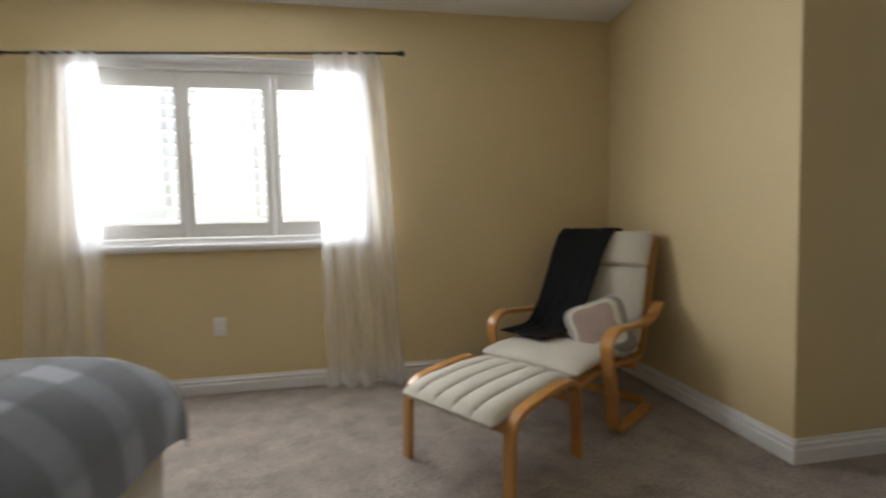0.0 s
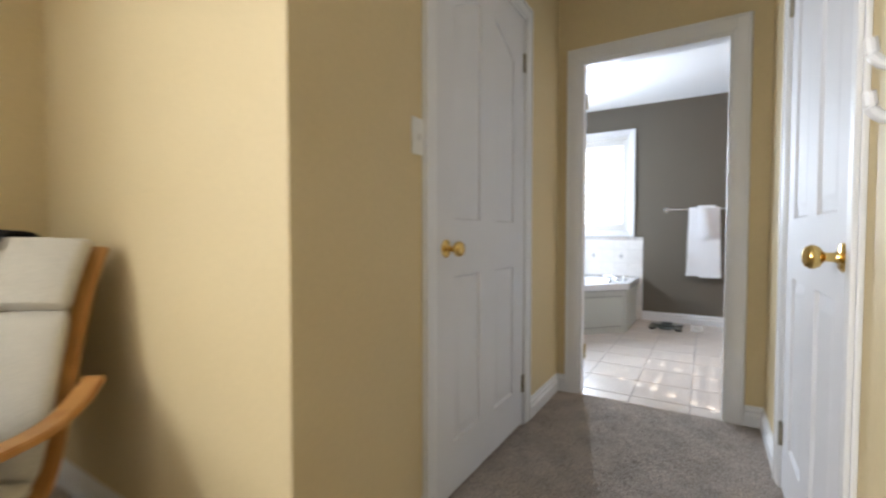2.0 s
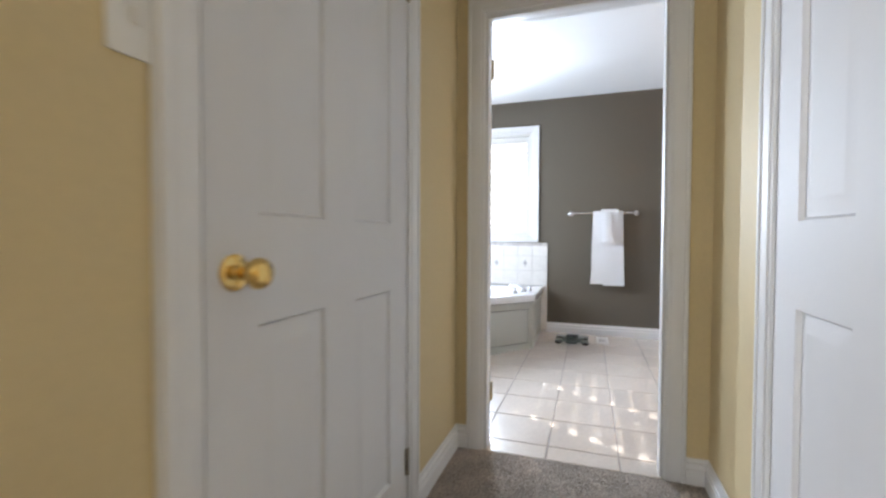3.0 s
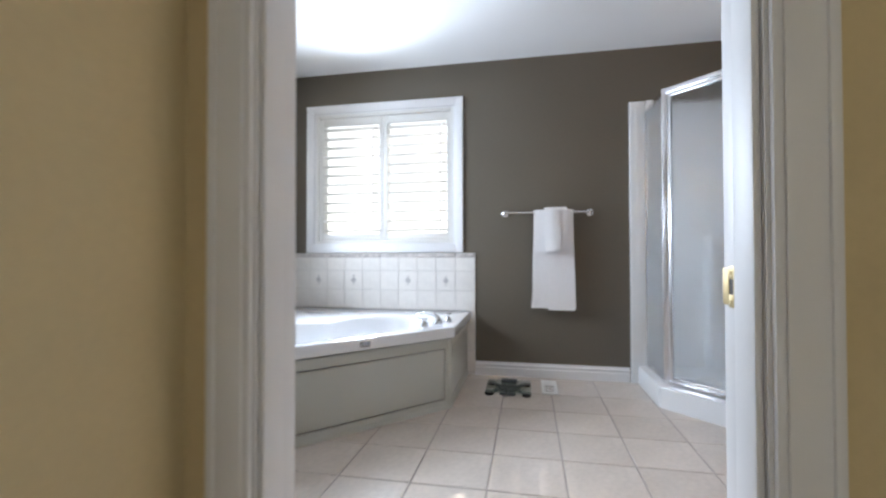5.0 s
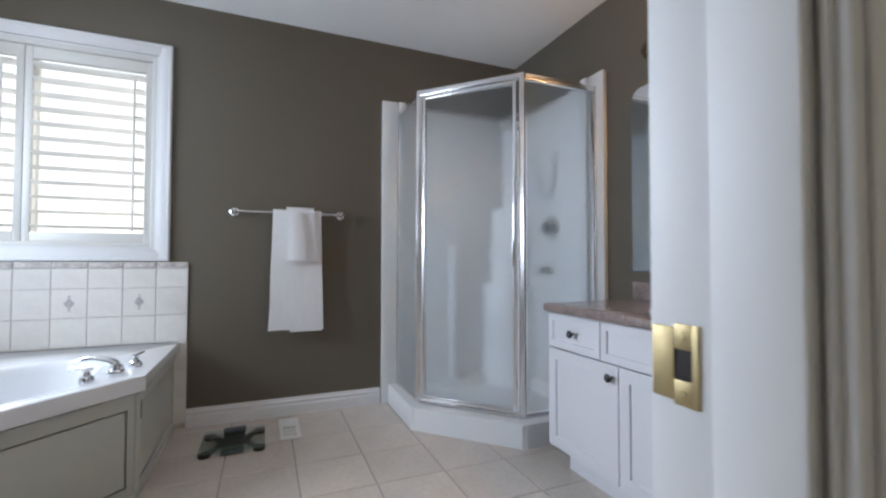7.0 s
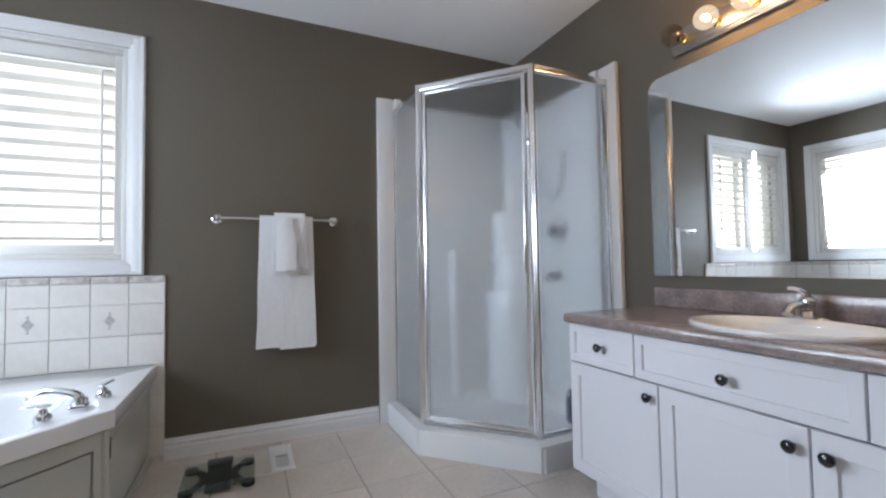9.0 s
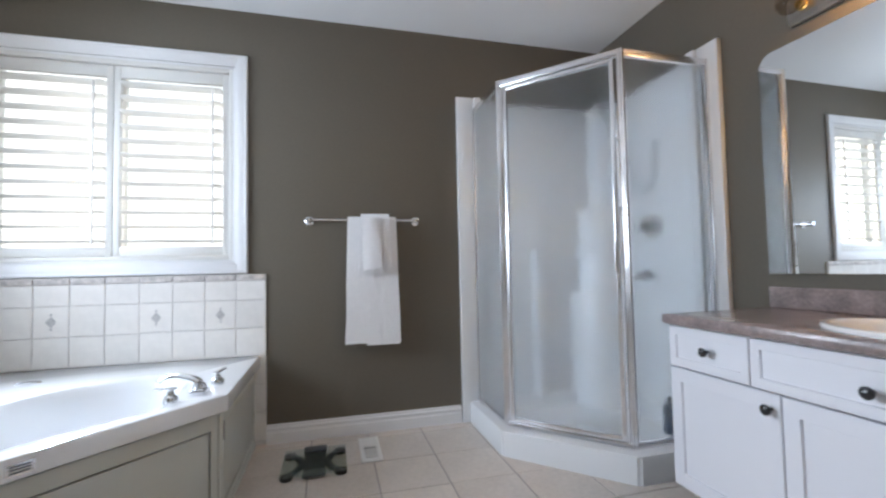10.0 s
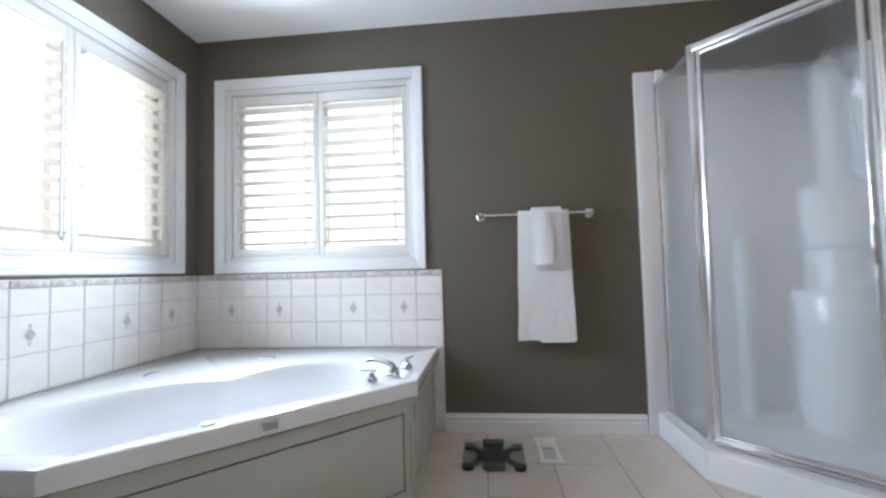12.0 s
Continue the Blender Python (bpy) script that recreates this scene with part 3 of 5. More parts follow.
def panel_door(name, cx, face, sign, x0, x1, z1, knob_x, hinge_x, label, parentless=True):
    """A moulded panel door in a wall along x. face: its front; sign: the way it faces (+1: +y)."""
    th = 0.035
    d = thing(name, pose((x0 + x1) / 2, face, 0.012), label, "door")
    w = x1 - x0
    st, mid = 0.121, 0.137
    pw = (w - 2 * st - mid) / 2
    cols = [(x0 + st, x0 + st + pw), (x1 - st - pw, x1 - st)]
    rows_ = [(0.20, 0.822), (1.03, 1.91)]
    back = face - sign * th
    bm = bmesh.new()
    fr = face - sign * 0.012
    box(bm, x0, x1, min(back, fr), max(back, fr), 0.012, z1)

    def layer(p, q, r, s):
        box(bm, p, q, min(fr, face), max(fr, face), r, s)
    layer(x0, x0 + st, 0.012, z1)
    layer(x1 - st, x1, 0.012, z1)
    zs = [0.012, rows_[0][0], rows_[0][1], rows_[1][0], rows_[1][1], z1]
    for a, b in ((0, 1), (2, 3), (4, 5)):
        layer(x0 + st, x1 - st, zs[a], zs[b])
    for r, s in rows_:
        layer(cols[0][1], cols[1][0], r, s)
    xm, half = (x0 + x1) / 2, w / 2 - st

    def top_of(x):
        # a shallow arch over the two upper panels
        return 1.91 - 0.11 * (1 - math.cos((x - xm) / half * math.pi / 2))
    K = 10

    def curve(c0, c1, ins):
        return [(c0 + ins + (c1 - c0 - 2 * ins) * i / K) for i in range(K + 1)]
    for c0, c1 in cols:
        xs_ = curve(c0, c1, 0)
        for p, q in zip(xs_, xs_[1:]):
            a, b_, c_, e = [bm.verts.new((x, face, z)) for x, z in ((p, top_of(p)), (q, top_of(q)), (q, 1.91), (p, 1.91))]
            bm.faces.new((a, b_, c_, e))
            g, h = [bm.verts.new((x, fr, top_of(x))) for x in (p, q)]
            bm.faces.new((a, g, h, b_))
    part("leaf", bm, DOORP, d)
    for c0, c1 in cols:
        for r, s in rows_:
            bm = bmesh.new()
            arch = s > 1.5
            rings = []
            for ins, dd in ((0.001, 0.0012), (0.007, 0.0105), (0.017, 0.0105), (0.043, 0.003), (0.05, 0.003)):
                ys_ = face - sign * dd
                ring = [bm.verts.new((x, ys_, r + ins)) for x in (c0 + ins, c1 - ins)]
                ring += [bm.verts.new((x, ys_, (top_of(x) if arch else s) - ins)) for x in reversed(curve(c0, c1, ins))]
                rings.append(ring)
            n = len(rings[0])
            for a, b in zip(rings, rings[1:]):
                for i in range(n):
                    bm.faces.new((a[i], a[(i + 1) % n], b[(i + 1) % n], b[i]))
            bm.faces.new(rings[-1])
            part("panel", bm, DOORP, d)
    knob(d, knob_x, face, 0.925, sign)
    for z in (0.217, 1.825):
        h = part("hinge", rod(bmesh.new(), (hinge_x, face + sign * 0.006, z - 0.045), (hinge_x, face + sign * 0.006, z + 0.045), 0.0065), HINGE, d, "tarnished brass hinge")
        part("hinge_leaf", bx(hinge_x - 0.014, hinge_x + 0.014, face - 0.001, face + 0.0015 * sign + 0.001, z - 0.044, z + 0.044), HINGE, h)
    return d


def door_trim(name, face, sign, op, label):
    t = thing(name, pose(op[0], face, 0), label, "door frame", kind="structure")
    part("casing", casing_profile_boxes(bmesh.new(), "y", face, sign, op[0] + 0.012, op[1] - 0.012, op[3] - 0.012), TRIM, t)
    bm = bmesh.new()
    b = face - sign * 0.11
    for p, q, r, s in ((op[0], op[0] + 0.018, 0, op[3] - 0.018), (op[1] - 0.018, op[1], 0, op[3] - 0.018), (op[0], op[1], op[3] - 0.018, op[3])):
        box(bm, p, q, min(b, face), max(b, face) , r, s, 0.001)
    part("lining", bm, TRIM, t)


door_trim("door_1", HL, -1, CD, "white painted trim round the closet door")
panel_door("closet_door", 0, HL - 0.002, -1, CD[0] + 0.021, CD[1] - 0.021, 2.028, CD[0] + 0.084, CD[1] - 0.02, "white moulded panel closet door, shut, with brass knob")
door_trim("door_2", HR, 1, ED, "white painted trim round the entry door")
panel_door("panel_door", 0, HR + 0.002, 1, ED[0] + 0.021, ED[1] - 0.021, 2.028, ED[0] + 0.081, ED[1] - 0.02, "white moulded panel door, shut, with bright brass knob")


# ---- windows and shutters ----
def louvre_mesh(w, d=0.064, th=0.011, pin=0.0):
    """An elliptical slat along local x, w long, tilted outer edge down."""
    bm = bmesh.new()
    n = 10
    rows_ = []
    for x in (0, w):
        rows_.append([bm.verts.new((x, d / 2 * math.cos(a), th / 2 * math.sin(a))) for a in (2 * math.pi * i / n for i in range(n))])
    for i in range(n):
        bm.faces.new((rows_[0][i], rows_[0][(i + 1) % n], rows_[1][(i + 1) % n], rows_[1][i]))
    bm.faces.new(rows_[0][::-1])
    bm.faces.new(rows_[1])
    # broad end tab, added to break the sun's strip into dots
    if pin:
        box(bm, -pin, 0.001, -0.025, 0.025, -0.005, 0.005, 0.002)
    return mesh_of("louvre", bm, SHUT)


def shutter(m, w, h, tilt, gap0, rod_side, label, group, rails=(0.10, 0.085), deep=0.064, st=0.045):
    """A shutter panel, w wide and h high, its local x along the wall, y outwards, z up from its foot."""
    s = thing("shutter", m, label, "shutter", group, local=True)
    for x in (0, w - st):
        part("stile", bx(x, x + st, -0.013, 0.013, 0, h, 0.003), SHUT, s)
    part("bottom_rail", bx(st, w - st, -0.012, 0.012, 0, rails[1], 0.002), SHUT, s)
    part("top_rail", bx(st, w - st, -0.012, 0.012, h - rails[0], h, 0.002), SHUT, s)
    a0, a1 = st + gap0, w - st - 0.003
    me, low = louvre_mesh(a1 - st - 0.003, deep), louvre_mesh(a1 - a0, deep, pin=gap0 - 0.003)
    z0, z1 = rails[1] + 0.03, h - rails[0] - 0.03
    n = max(2, round((z1 - z0) / 0.076))
    for i in range(n + 1):
        # lower louvres cut short by an invented gap, to throw sun dots on the floor
        sun_gap = gap0 > 0.01 and 0 < i < 8
        lo = new("louvre", low if sun_gap else me)
        lo.parent = s
        lo.matrix_basis = pose(a0 if sun_gap else st + 0.003, 0, z0 + (z1 - z0) * i / n, -tilt, 0, 0)
    xr = w - st - 0.045 if rod_side > 0 else st + 0.03
    part("tilt_rod", bx(xr - 0.005, xr + 0.005, -0.05, -0.038, z0 - 0.02, z1 - 0.01, 0.002), SHUT, s)
    return s


def window(name, m, w, h, label, panels, casing_w, gap0, mull, tilt=5, deep=0.2):
    """A window in a wall of that depth. Local x along the wall (0..w), y outwards from the room's face, z up from the opening's foot."""
    t = thing(name, m, label, "window", kind="structure", local=True)
    part("casing", casing_profile_boxes(bmesh.new(), "y", 0.0, -1, 0.0, w, h, casing_w, 0.0, True), TRIM, t)
    bm = bmesh.new()
    for p, q, r, s in ((-0.0, 0.012, 0, h), (w - 0.012, w, 0, h), (0.012, w - 0.012, h - 0.012, h), (0.012, w - 0.012, 0, 0.012)):
        box(bm, p, q, 0.001, deep, r, s, 0.001)
    part("lining", bm, TRIM, t)
    bm = bmesh.new()
    y0, y1 = deep - 0.10, deep - 0.05
    for p, q, r, s in ((0.012, 0.055, 0.012, h - 0.012), (w - 0.055, w - 0.012, 0.012, h - 0.012), (0.055, w - 0.055, h - 0.055, h - 0.012), (0.055, w - 0.055, 0.012, 0.055)):
        box(bm, p, q, y0, y1, r, s, 0.004)
    fr = part("window_frame", bm, PLAST, t)
    edges = [0.055] + [w * k / mull for k in range(1, mull)] + [w - 0.055]
    for k in range(1, mull):
        part("mullion", bx(edges[k] - 0.025, edges[k] + 0.025, y0 + 0.002, y1 - 0.002, 0.055, h - 0.055, 0.004), PLAST, t)
    for k in range(mull):
        g0, g1 = edges[k] + (0.025 if k else 0), edges[k + 1] - (0.025 if k < mull - 1 else 0)
        pn = part("pane", bx(g0, g1, y0 + 0.022, y0 + 0.027, 0.055, h - 0.055), PANE, t)
        pn.visible_shadow = False
    # shutter frame and panels
    bm = bmesh.new()
    for p, q, r, s in ((0.012, 0.034, 0.012, h - 0.012), (w - 0.034, w - 0.012, 0.012, h - 0.012), (0.034, w - 0.034, h - 0.034, h - 0.012), (0.034, w - 0.034, 0.012, 0.034)):
        box(bm, p, q, 0.004, 0.045, r, s, 0.003)
    part("shutter_frame", bm, SHUT, t)
    pw = (w - 0.068) / panels
    for k in range(panels):
        shutter(m @ pose(0.036 + pw * k, 0.034, 0.037), pw - 0.004, h - 0.074, tilt, gap0, 1, "white plantation shutter with tilted louvres", name + " shutters", deep=0.086, rails=(0.065, 0.05) if panels == 2 else (0.10, 0.085), st=0.032 if panels == 2 else 0.045)
    return t


window("window_1", pose(WB[0], BW, WB[2]), WB[1] - WB[0], WB[3] - WB[2], "white framed bedroom window with three plantation shutters", 3, 0.05, 0.003, 3)
window("window_2", pose(WL[0], TY, WL[2]), WL[1] - WL[0], WL[3] - WL[2], "white trimmed window with shutters over the tub", 2, 0.067, 0.04, 2, 8)
window("window_3", pose(FX, WF[1], WF[2], 0, 0, -90), WF[1] - WF[0], WF[3] - WF[2], "white trimmed window with shutters at the tub's end", 2, 0.067, 0.003, 2)
W("window_sill", bx(WB[0] - 0.07, WB[1] + 0.07, BW - 0.05, BW - 0.021, WB[2] - 0.035, WB[2] - 0.005, 0.004), TRIM)


# ---- bathroom: the corner tub ----
def ray_poly(c, a, poly):
    """How far from c at the angle a the polygon's edge lies."""
    d = Vector((math.cos(a), math.sin(a)))
    best = 9.0
    for p, q in zip(poly, poly[1:] + poly[:1]):
        p, q = Vector(p) - Vector(c), Vector(q) - Vector(c)
        e = q - p
        den = d.x * e.y - d.y * e.x
        if abs(den) < 1e-9:
            continue
        k = (p.x * e.y - p.y * e.x) / den
        u = (p.x * d.y - p.y * d.x) / den
        if k > 0 and -1e-6 <= u <= 1 + 1e-6:
            best = min(best, k)
    return best


TUB_C = (5.78, 2.42)
TUB_L, TUB_R = 4.885, 1.588      # the deck's two ends: x on the tub-side wall, y on the end wall
TUB_POLY = [(FX - 0.013, TY - 0.013), (TUB_L, TY - 0.013), (TUB_L, 2.36), (5.72, TUB_R), (FX - 0.013, TUB_R)]


def bathtub():
    t = thing("bathtub", pose(*TUB_C, 0), "white acrylic corner bathtub with pale painted panel skirt", "bathtub")
    mid = Vector((5.52, 2.235))            # the basin lies towards the front, a broad deck behind it
    bm = bmesh.new()
    angs = sorted([2 * math.pi * i / 120 for i in range(120)] + [math.atan2(y - mid.y, x - mid.x) % (2 * math.pi) for x, y in TUB_POLY])
    s2 = math.sqrt(0.5)

    def basin(a, k):
        # long axis along the front; a waist in the far edge, and drawn in beside the taps
        u, v = math.cos(a) * s2 - math.sin(a) * s2, math.cos(a) * s2 + math.sin(a) * s2
        t = min(1.0, max(0.0, (v + 0.45) / 0.7))
        A = 0.74 if u < 0 else 0.48 + 0.20 * t * t * (3 - 2 * t)
        B, n = (0.36, 2.6) if v < 0 else (0.40, 3.4)
        r = (abs(u / A) ** n + abs(v / B) ** n) ** (-1 / n)
        if v > 0:
            r *= 1 - 0.34 * math.exp(-((u - 0.08) / 0.42) ** 2)
        return min(r, ray_poly(mid, a, TUB_POLY) - 0.095) * k
    rings = []
    for kind_, k, z in (("o", -0.012, 0.425), ("o", -0.002, 0.428), ("o", 0.0, 0.435), ("o", 0.0, 0.478), ("o", -0.004, 0.487), ("o", -0.014, 0.491), ("b", 1.03, 0.491), ("b", 1.0, 0.488), ("b", 0.975, 0.476), ("b", 0.955, 0.45), ("b", 0.90, 0.32), ("b", 0.84, 0.18), ("b", 0.78, 0.12), ("b", 0.66, 0.095), ("b", 0.3, 0.09)):
        ring = []
        for a in angs:
            r = ray_poly(mid, a, TUB_POLY) + k if kind_ == "o" else basin(a, k)
            ring.append(bm.verts.new((mid.x + r * math.cos(a), mid.y + r * math.sin(a), z)))
        rings.append(ring)
    n = len(angs)
    for a, b in zip(rings, rings[1:]):
        for i in range(n):
            bm.faces.new((a[i], a[(i + 1) % n], b[(i + 1) % n], b[i]))
    bm.faces.new(rings[-1])
    part("shell", bm, ACRYLIC, t, "glossy white acrylic")
    for (p, q), nm in (((TUB_POLY[2], TUB_POLY[3]), "front_panel"), ((TUB_POLY[3], TUB_POLY[4]), "side_panel"), ((TUB_POLY[1], TUB_POLY[2]), "side_panel")):
        p, q = Vector((*p, 0)), Vector((*q, 0))
        d = (q - p).normalized()
        inw = Vector((0, 0, 1)).cross(d)
        if inw.dot(Vector((*TUB_C, 0)) - p) < 0:
            inw = -inw
        m = Matrix((( d.x, inw.x, 0, p.x + inw.x * 0.028), (d.y, inw.y, 0, p.y + inw.y * 0.028), (0, 0, 1, 0), (0, 0, 0, 1)))
        L = (q - p).length
        x0, x1, z0, z1 = 0.0, L, 0.0, 0.416
        a, b, c, e = 0.05, L - 0.05, 0.055, 0.362
        bm = bmesh.new()
        for r in ((x0, a, z0, z1), (b, x1, z0, z1), (a, b, z0, c), (a, b, e, z1)):
            box(bm, r[0], r[1], 0, 0.018, r[2], r[3], 0, m=m)
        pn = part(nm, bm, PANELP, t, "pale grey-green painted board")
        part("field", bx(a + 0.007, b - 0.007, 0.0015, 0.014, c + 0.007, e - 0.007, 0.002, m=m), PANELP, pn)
        # dark boards: the shade of groove and rim gap, put in their colour
        part("groove_shade", bx(a, b, 0.012, 0.017, c, e, m=m), PANELG, pn)
        part("rim_shade_strip", bx(0.004, L - 0.004, 0.008, 0.016, 0.4165, 0.4245, m=m), PANELG, pn)
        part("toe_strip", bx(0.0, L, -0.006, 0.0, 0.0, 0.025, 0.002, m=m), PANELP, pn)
    # thin dark bar, painting the shade of a finger gap
    part("finger_gap_shade", bx(5.716 + 0.06, 5.716 + 0.075, TUB_R + 0.0265, TUB_R + 0.029, 0.30, 0.375, 0.001), PANELG, t)
    # jets and push button
    for x, y in ((5.80, 2.83), (6.17, 2.47)):
        d = Vector((TUB_C[0] - x, TUB_C[1] - y, 0)).normalized()
        part("jet_grip", tube(bmesh.new(), spline([Vector((x, y, 0.492)) + Vector((-d.y, d.x, 0)) * s + Vector((0, 0, h)) for s, h in ((-0.045, 0), (-0.02, 0.006), (0.02, 0.006), (0.045, 0))]), 0.005, 8), CHROME, t, "chrome grip")
    part("air_button", lathe(bmesh.new(), [(0.022, 0), (0.022, 0.005), (0.017, 0.008), (0, 0.009)], pose(5.192, 2.139, 0.491), 20), ACRYLIC, t)
    mb = pose(5.282, 1.9915, 0.457, 0, 0, -42.8)
    bdg = part("maker_plate", bx(-0.03, 0.03, -0.004, 0.003, -0.016, 0.016, 0.001, m=mb), ALU, t, "small silver plate with grey bars")
    for k in (-0.008, 0, 0.008):
        part("bar", bx(-0.022, 0.022, -0.0052, -0.004, k - 0.002, k + 0.002, m=mb), DARKP, bdg)
    return t


bathtub()


def tub_tap():
    t = thing("bath_tap", pose(5.76, 1.70, 0.491), "chrome deck-mounted bath spout with two lever handles", "tap")
    base_p = Vector((5.765, 1.70, 0.49))
    d = Vector((0.12, 0.99, 0)).normalized()
    pts = [base_p, base_p + Vector((0, 0, 0.035)), base_p + d * 0.02 + Vector((0, 0, 0.055)), base_p + d * 0.075 + Vector((0, 0, 0.068)), base_p + d * 0.125 + Vector((0, 0, 0.062)), base_p + d * 0.142 + Vector((0, 0, 0.048))]
    sp = spline(pts, 6)
    n = len(sp)
    part("spout", tube(bmesh.new(), sp, [0.022 - 0.009 * i / n for i in range(n)], 14, flat=(1.2, 0.8)), CHROME, t)
    part("spout_base", bx(base_p.x - 0.03, base_p.x + 0.03, base_p.y - 0.026, base_p.y + 0.026, 0.4905, 0.512, 0.008, 3), CHROME, t)
    for (x, y), lev in (((5.655, 1.762), (-0.45, 0.9)), ((5.885, 1.662), (0.5, -0.2))):
        h = part("handle", lathe(bmesh.new(), [(0.024, 0), (0.025, 0.012), (0.022, 0.024), (0.013, 0.03), (0.010, 0.044), (0.013, 0.05), (0, 0.054)], pose(x, y, 0.4905), 22), CHROME, t)
        v = Vector((*lev, 0)).normalized()
        c = Vector((x, y, 0.541))
        part("lever", tube(bmesh.new(), spline([c - v * 0.02, c + v * 0.012 + Vector((0, 0, 0.002)), c + v * 0.035 + Vector((0, 0, 0.005)), c + v * 0.055 + Vector((0, 0, 0.008))]), [0.008] + [0.011] * 12 + [0.0105, 0.0095, 0.008, 0.006, 0.004, 0.002], 10, flat=(1.25, 0.45)), CHROME, h)


tub_tap()


# ---- bathroom: shower ----
SH = [(FX, 0.377), (5.972, 0.377), (5.512, -0.07), (5.512, RY)]
G1, G2 = (6.042, 0.312), (5.592, -0.11)


def shower():
    s = thing("shower_enclosure", pose(6.0, -0.1, 0), "corner shower with obscure glass, bright metal frame and white tray", "shower")
    # tray with a sunk floor
    out = [(FX - 0.002, RY + 0.002), (FX - 0.002, SH[0][1]), SH[1], SH[2], (SH[3][0], RY + 0.002)]
    c = Vector((6.05, -0.16))
    rings = []
    bm = bmesh.new()
    for k, z in ((0.0, 0.0), (0.0, 0.115), (0.008, 0.123), (0.11, 0.125), (0.12, 0.118), (0.14, 0.06), (0.3, 0.05)):
        ring = []
        for p in out:
            p = Vector(p)
            ring.append(bm.verts.new((*(p + (c - p) * k * 1.0), z)))
        rings.append(ring)
    for a, b in zip(rings, rings[1:]):
        for i in range(5):
            bm.faces.new((a[i], a[(i + 1) % 5], b[(i + 1) % 5], b[i]))
    bm.faces.new(rings[-1])
    bmesh.ops.bevel(bm, geom=[e for e in bm.edges if abs(e.verts[0].co.z - e.verts[1].co.z) > 0.1], offset=0.012, segments=3, affect="EDGES")
    tray = part("tray", bm, ACRYLIC, s, "white acrylic shower tray")
    part("drain", lathe(bmesh.new(), [(0.05, 0.05), (0.05, 0.056), (0.04, 0.058), (0, 0.058)], Matrix.Translation((6.02, -0.12, 0.004)), 24), CHROME, tray)
    # surround and its edge strips
    part("wall_liner", bx(FX - 0.016, FX - 0.001, RY + 0.001, 0.33, 0.12, 2.015, 0.003), ACRYLIC, s, "white acrylic wall liner")
    part("wall_liner", bx(5.60, FX - 0.016, RY + 0.001, RY + 0.016, 0.12, 2.015, 0.003), ACRYLIC, s, "white acrylic wall liner")
    for a0, a1, nm in ((0.268, 0.425, "x"), (5.506, 5.70, "y")):
        bm = bmesh.new()
        if nm == "x":
            box(bm, FX - 0.03, FX - 0.001, a0 + 0.05, a1, 0.0, 2.036, 0.004)
            box(bm, FX - 0.045, FX - 0.001, a0, a0 + 0.045, 0.12, 2.036, 0.004)
        else:
            box(bm, a0 + 0.02, a1 - 0.055, RY + 0.001, RY + 0.03, 0.0, 2.036, 0.004)
            box(bm, a1 - 0.05, a1, RY + 0.001, RY + 0.045, 0.12, 2.036, 0.004)
        part("edge_strip", bm, ACRYLIC, s, "white moulded edge strip")
    # moulded corner tower with shelves
    def quarter(r, z0, z1, w=0.0):
        pts = [(FX - 0.016, RY + 0.016)]
        for i in range(9):
            a = math.pi / 2 + math.pi / 2 * i / 8
            pts.append((FX - 0.016 + r * math.cos(a), RY + 0.016 + r * math.sin(a)))
        return prism(bmesh.new(), pts, z0, z1, 0.006)
    tw = part("corner_tower", quarter(0.10, 0.052, 1.95), ACRYLIC, s, "moulded white corner column with shelves")
    for r, z0, z1 in ((0.20, 0.052, 1.33), (0.27, 0.052, 0.78), (0.23, 1.0, 1.04)):
        part("shelf", quarter(r, z0, z1), ACRYLIC, tw)
    part("back_rib", bx(FX - 0.06, FX - 0.014, -0.14, -0.07, 0.052, 1.06, 0.012), ACRYLIC, s)
    # metal frame
    zb, zt = 0.126, 1.958
    w1, w2 = (FX - 0.03, G1[1]), (G2[0], RY + 0.032)
    for p in (G1, G2):
        bm = bmesh.new()
        d = Vector((G2[0] - G1[0], G2[1] - G1[1], 0)).normalized()
        a = math.degrees(math.atan2(d.y, d.x))
        m = pose(p[0], p[1], 0, 0, 0, a + (22 if p is G1 else -22))
        box(bm, -0.017, 0.017, -0.011, 0.011, zb, zt, 0.004, m=m)
        box(bm, -0.007, 0.007, -0.016, 0.016, zb, zt, 0.003, m=m)
        part("post", bm, ALU, s)
    for p in (w1, w2):
        part("wall_channel", bx(p[0] - 0.014, p[0] + 0.014, p[1] - 0.014, p[1] + 0.014, zb, zt, 0.003), ALU, s)

    def rail(nm, p, q, z0, z1, t=0.012):
        mm, L = along((*p, 0), (*q, 0))
        d = Vector((q[0] - p[0], q[1] - p[1]))
        m = pose(p[0], p[1], 0, 0, 0, math.degrees(math.atan2(d.y, d.x)))
        return m, L, part(nm, bx(0, L, -t, t, z0, z1, 0.004, m=m), ALU, s)
    for p, q in ((w1, G1), (G1, G2), (G2, w2)):
        m, L, _ = rail("header", p, q, zt - 0.035, zt)
        rail("sill_rail", p, q, zb - 0.002, zb + 0.022)
        door = p is G1
        g = part("glass_door" if door else "glass_panel", bx(0.03, L - 0.03, -0.003, 0.003, zb + 0.03, zt - 0.04, m=m), FROST, s, "obscure textured glass")
        g.visible_shadow = False
        if door:
            for a in ((0.026, 0.044, zb + 0.026, zt - 0.038), (L - 0.05, L - 0.03, zb + 0.026, zt - 0.038)):
                part("door_stile", bx(a[0], a[1], -0.012, 0.012, a[2], a[3], 0.003, m=m), ALU, g)
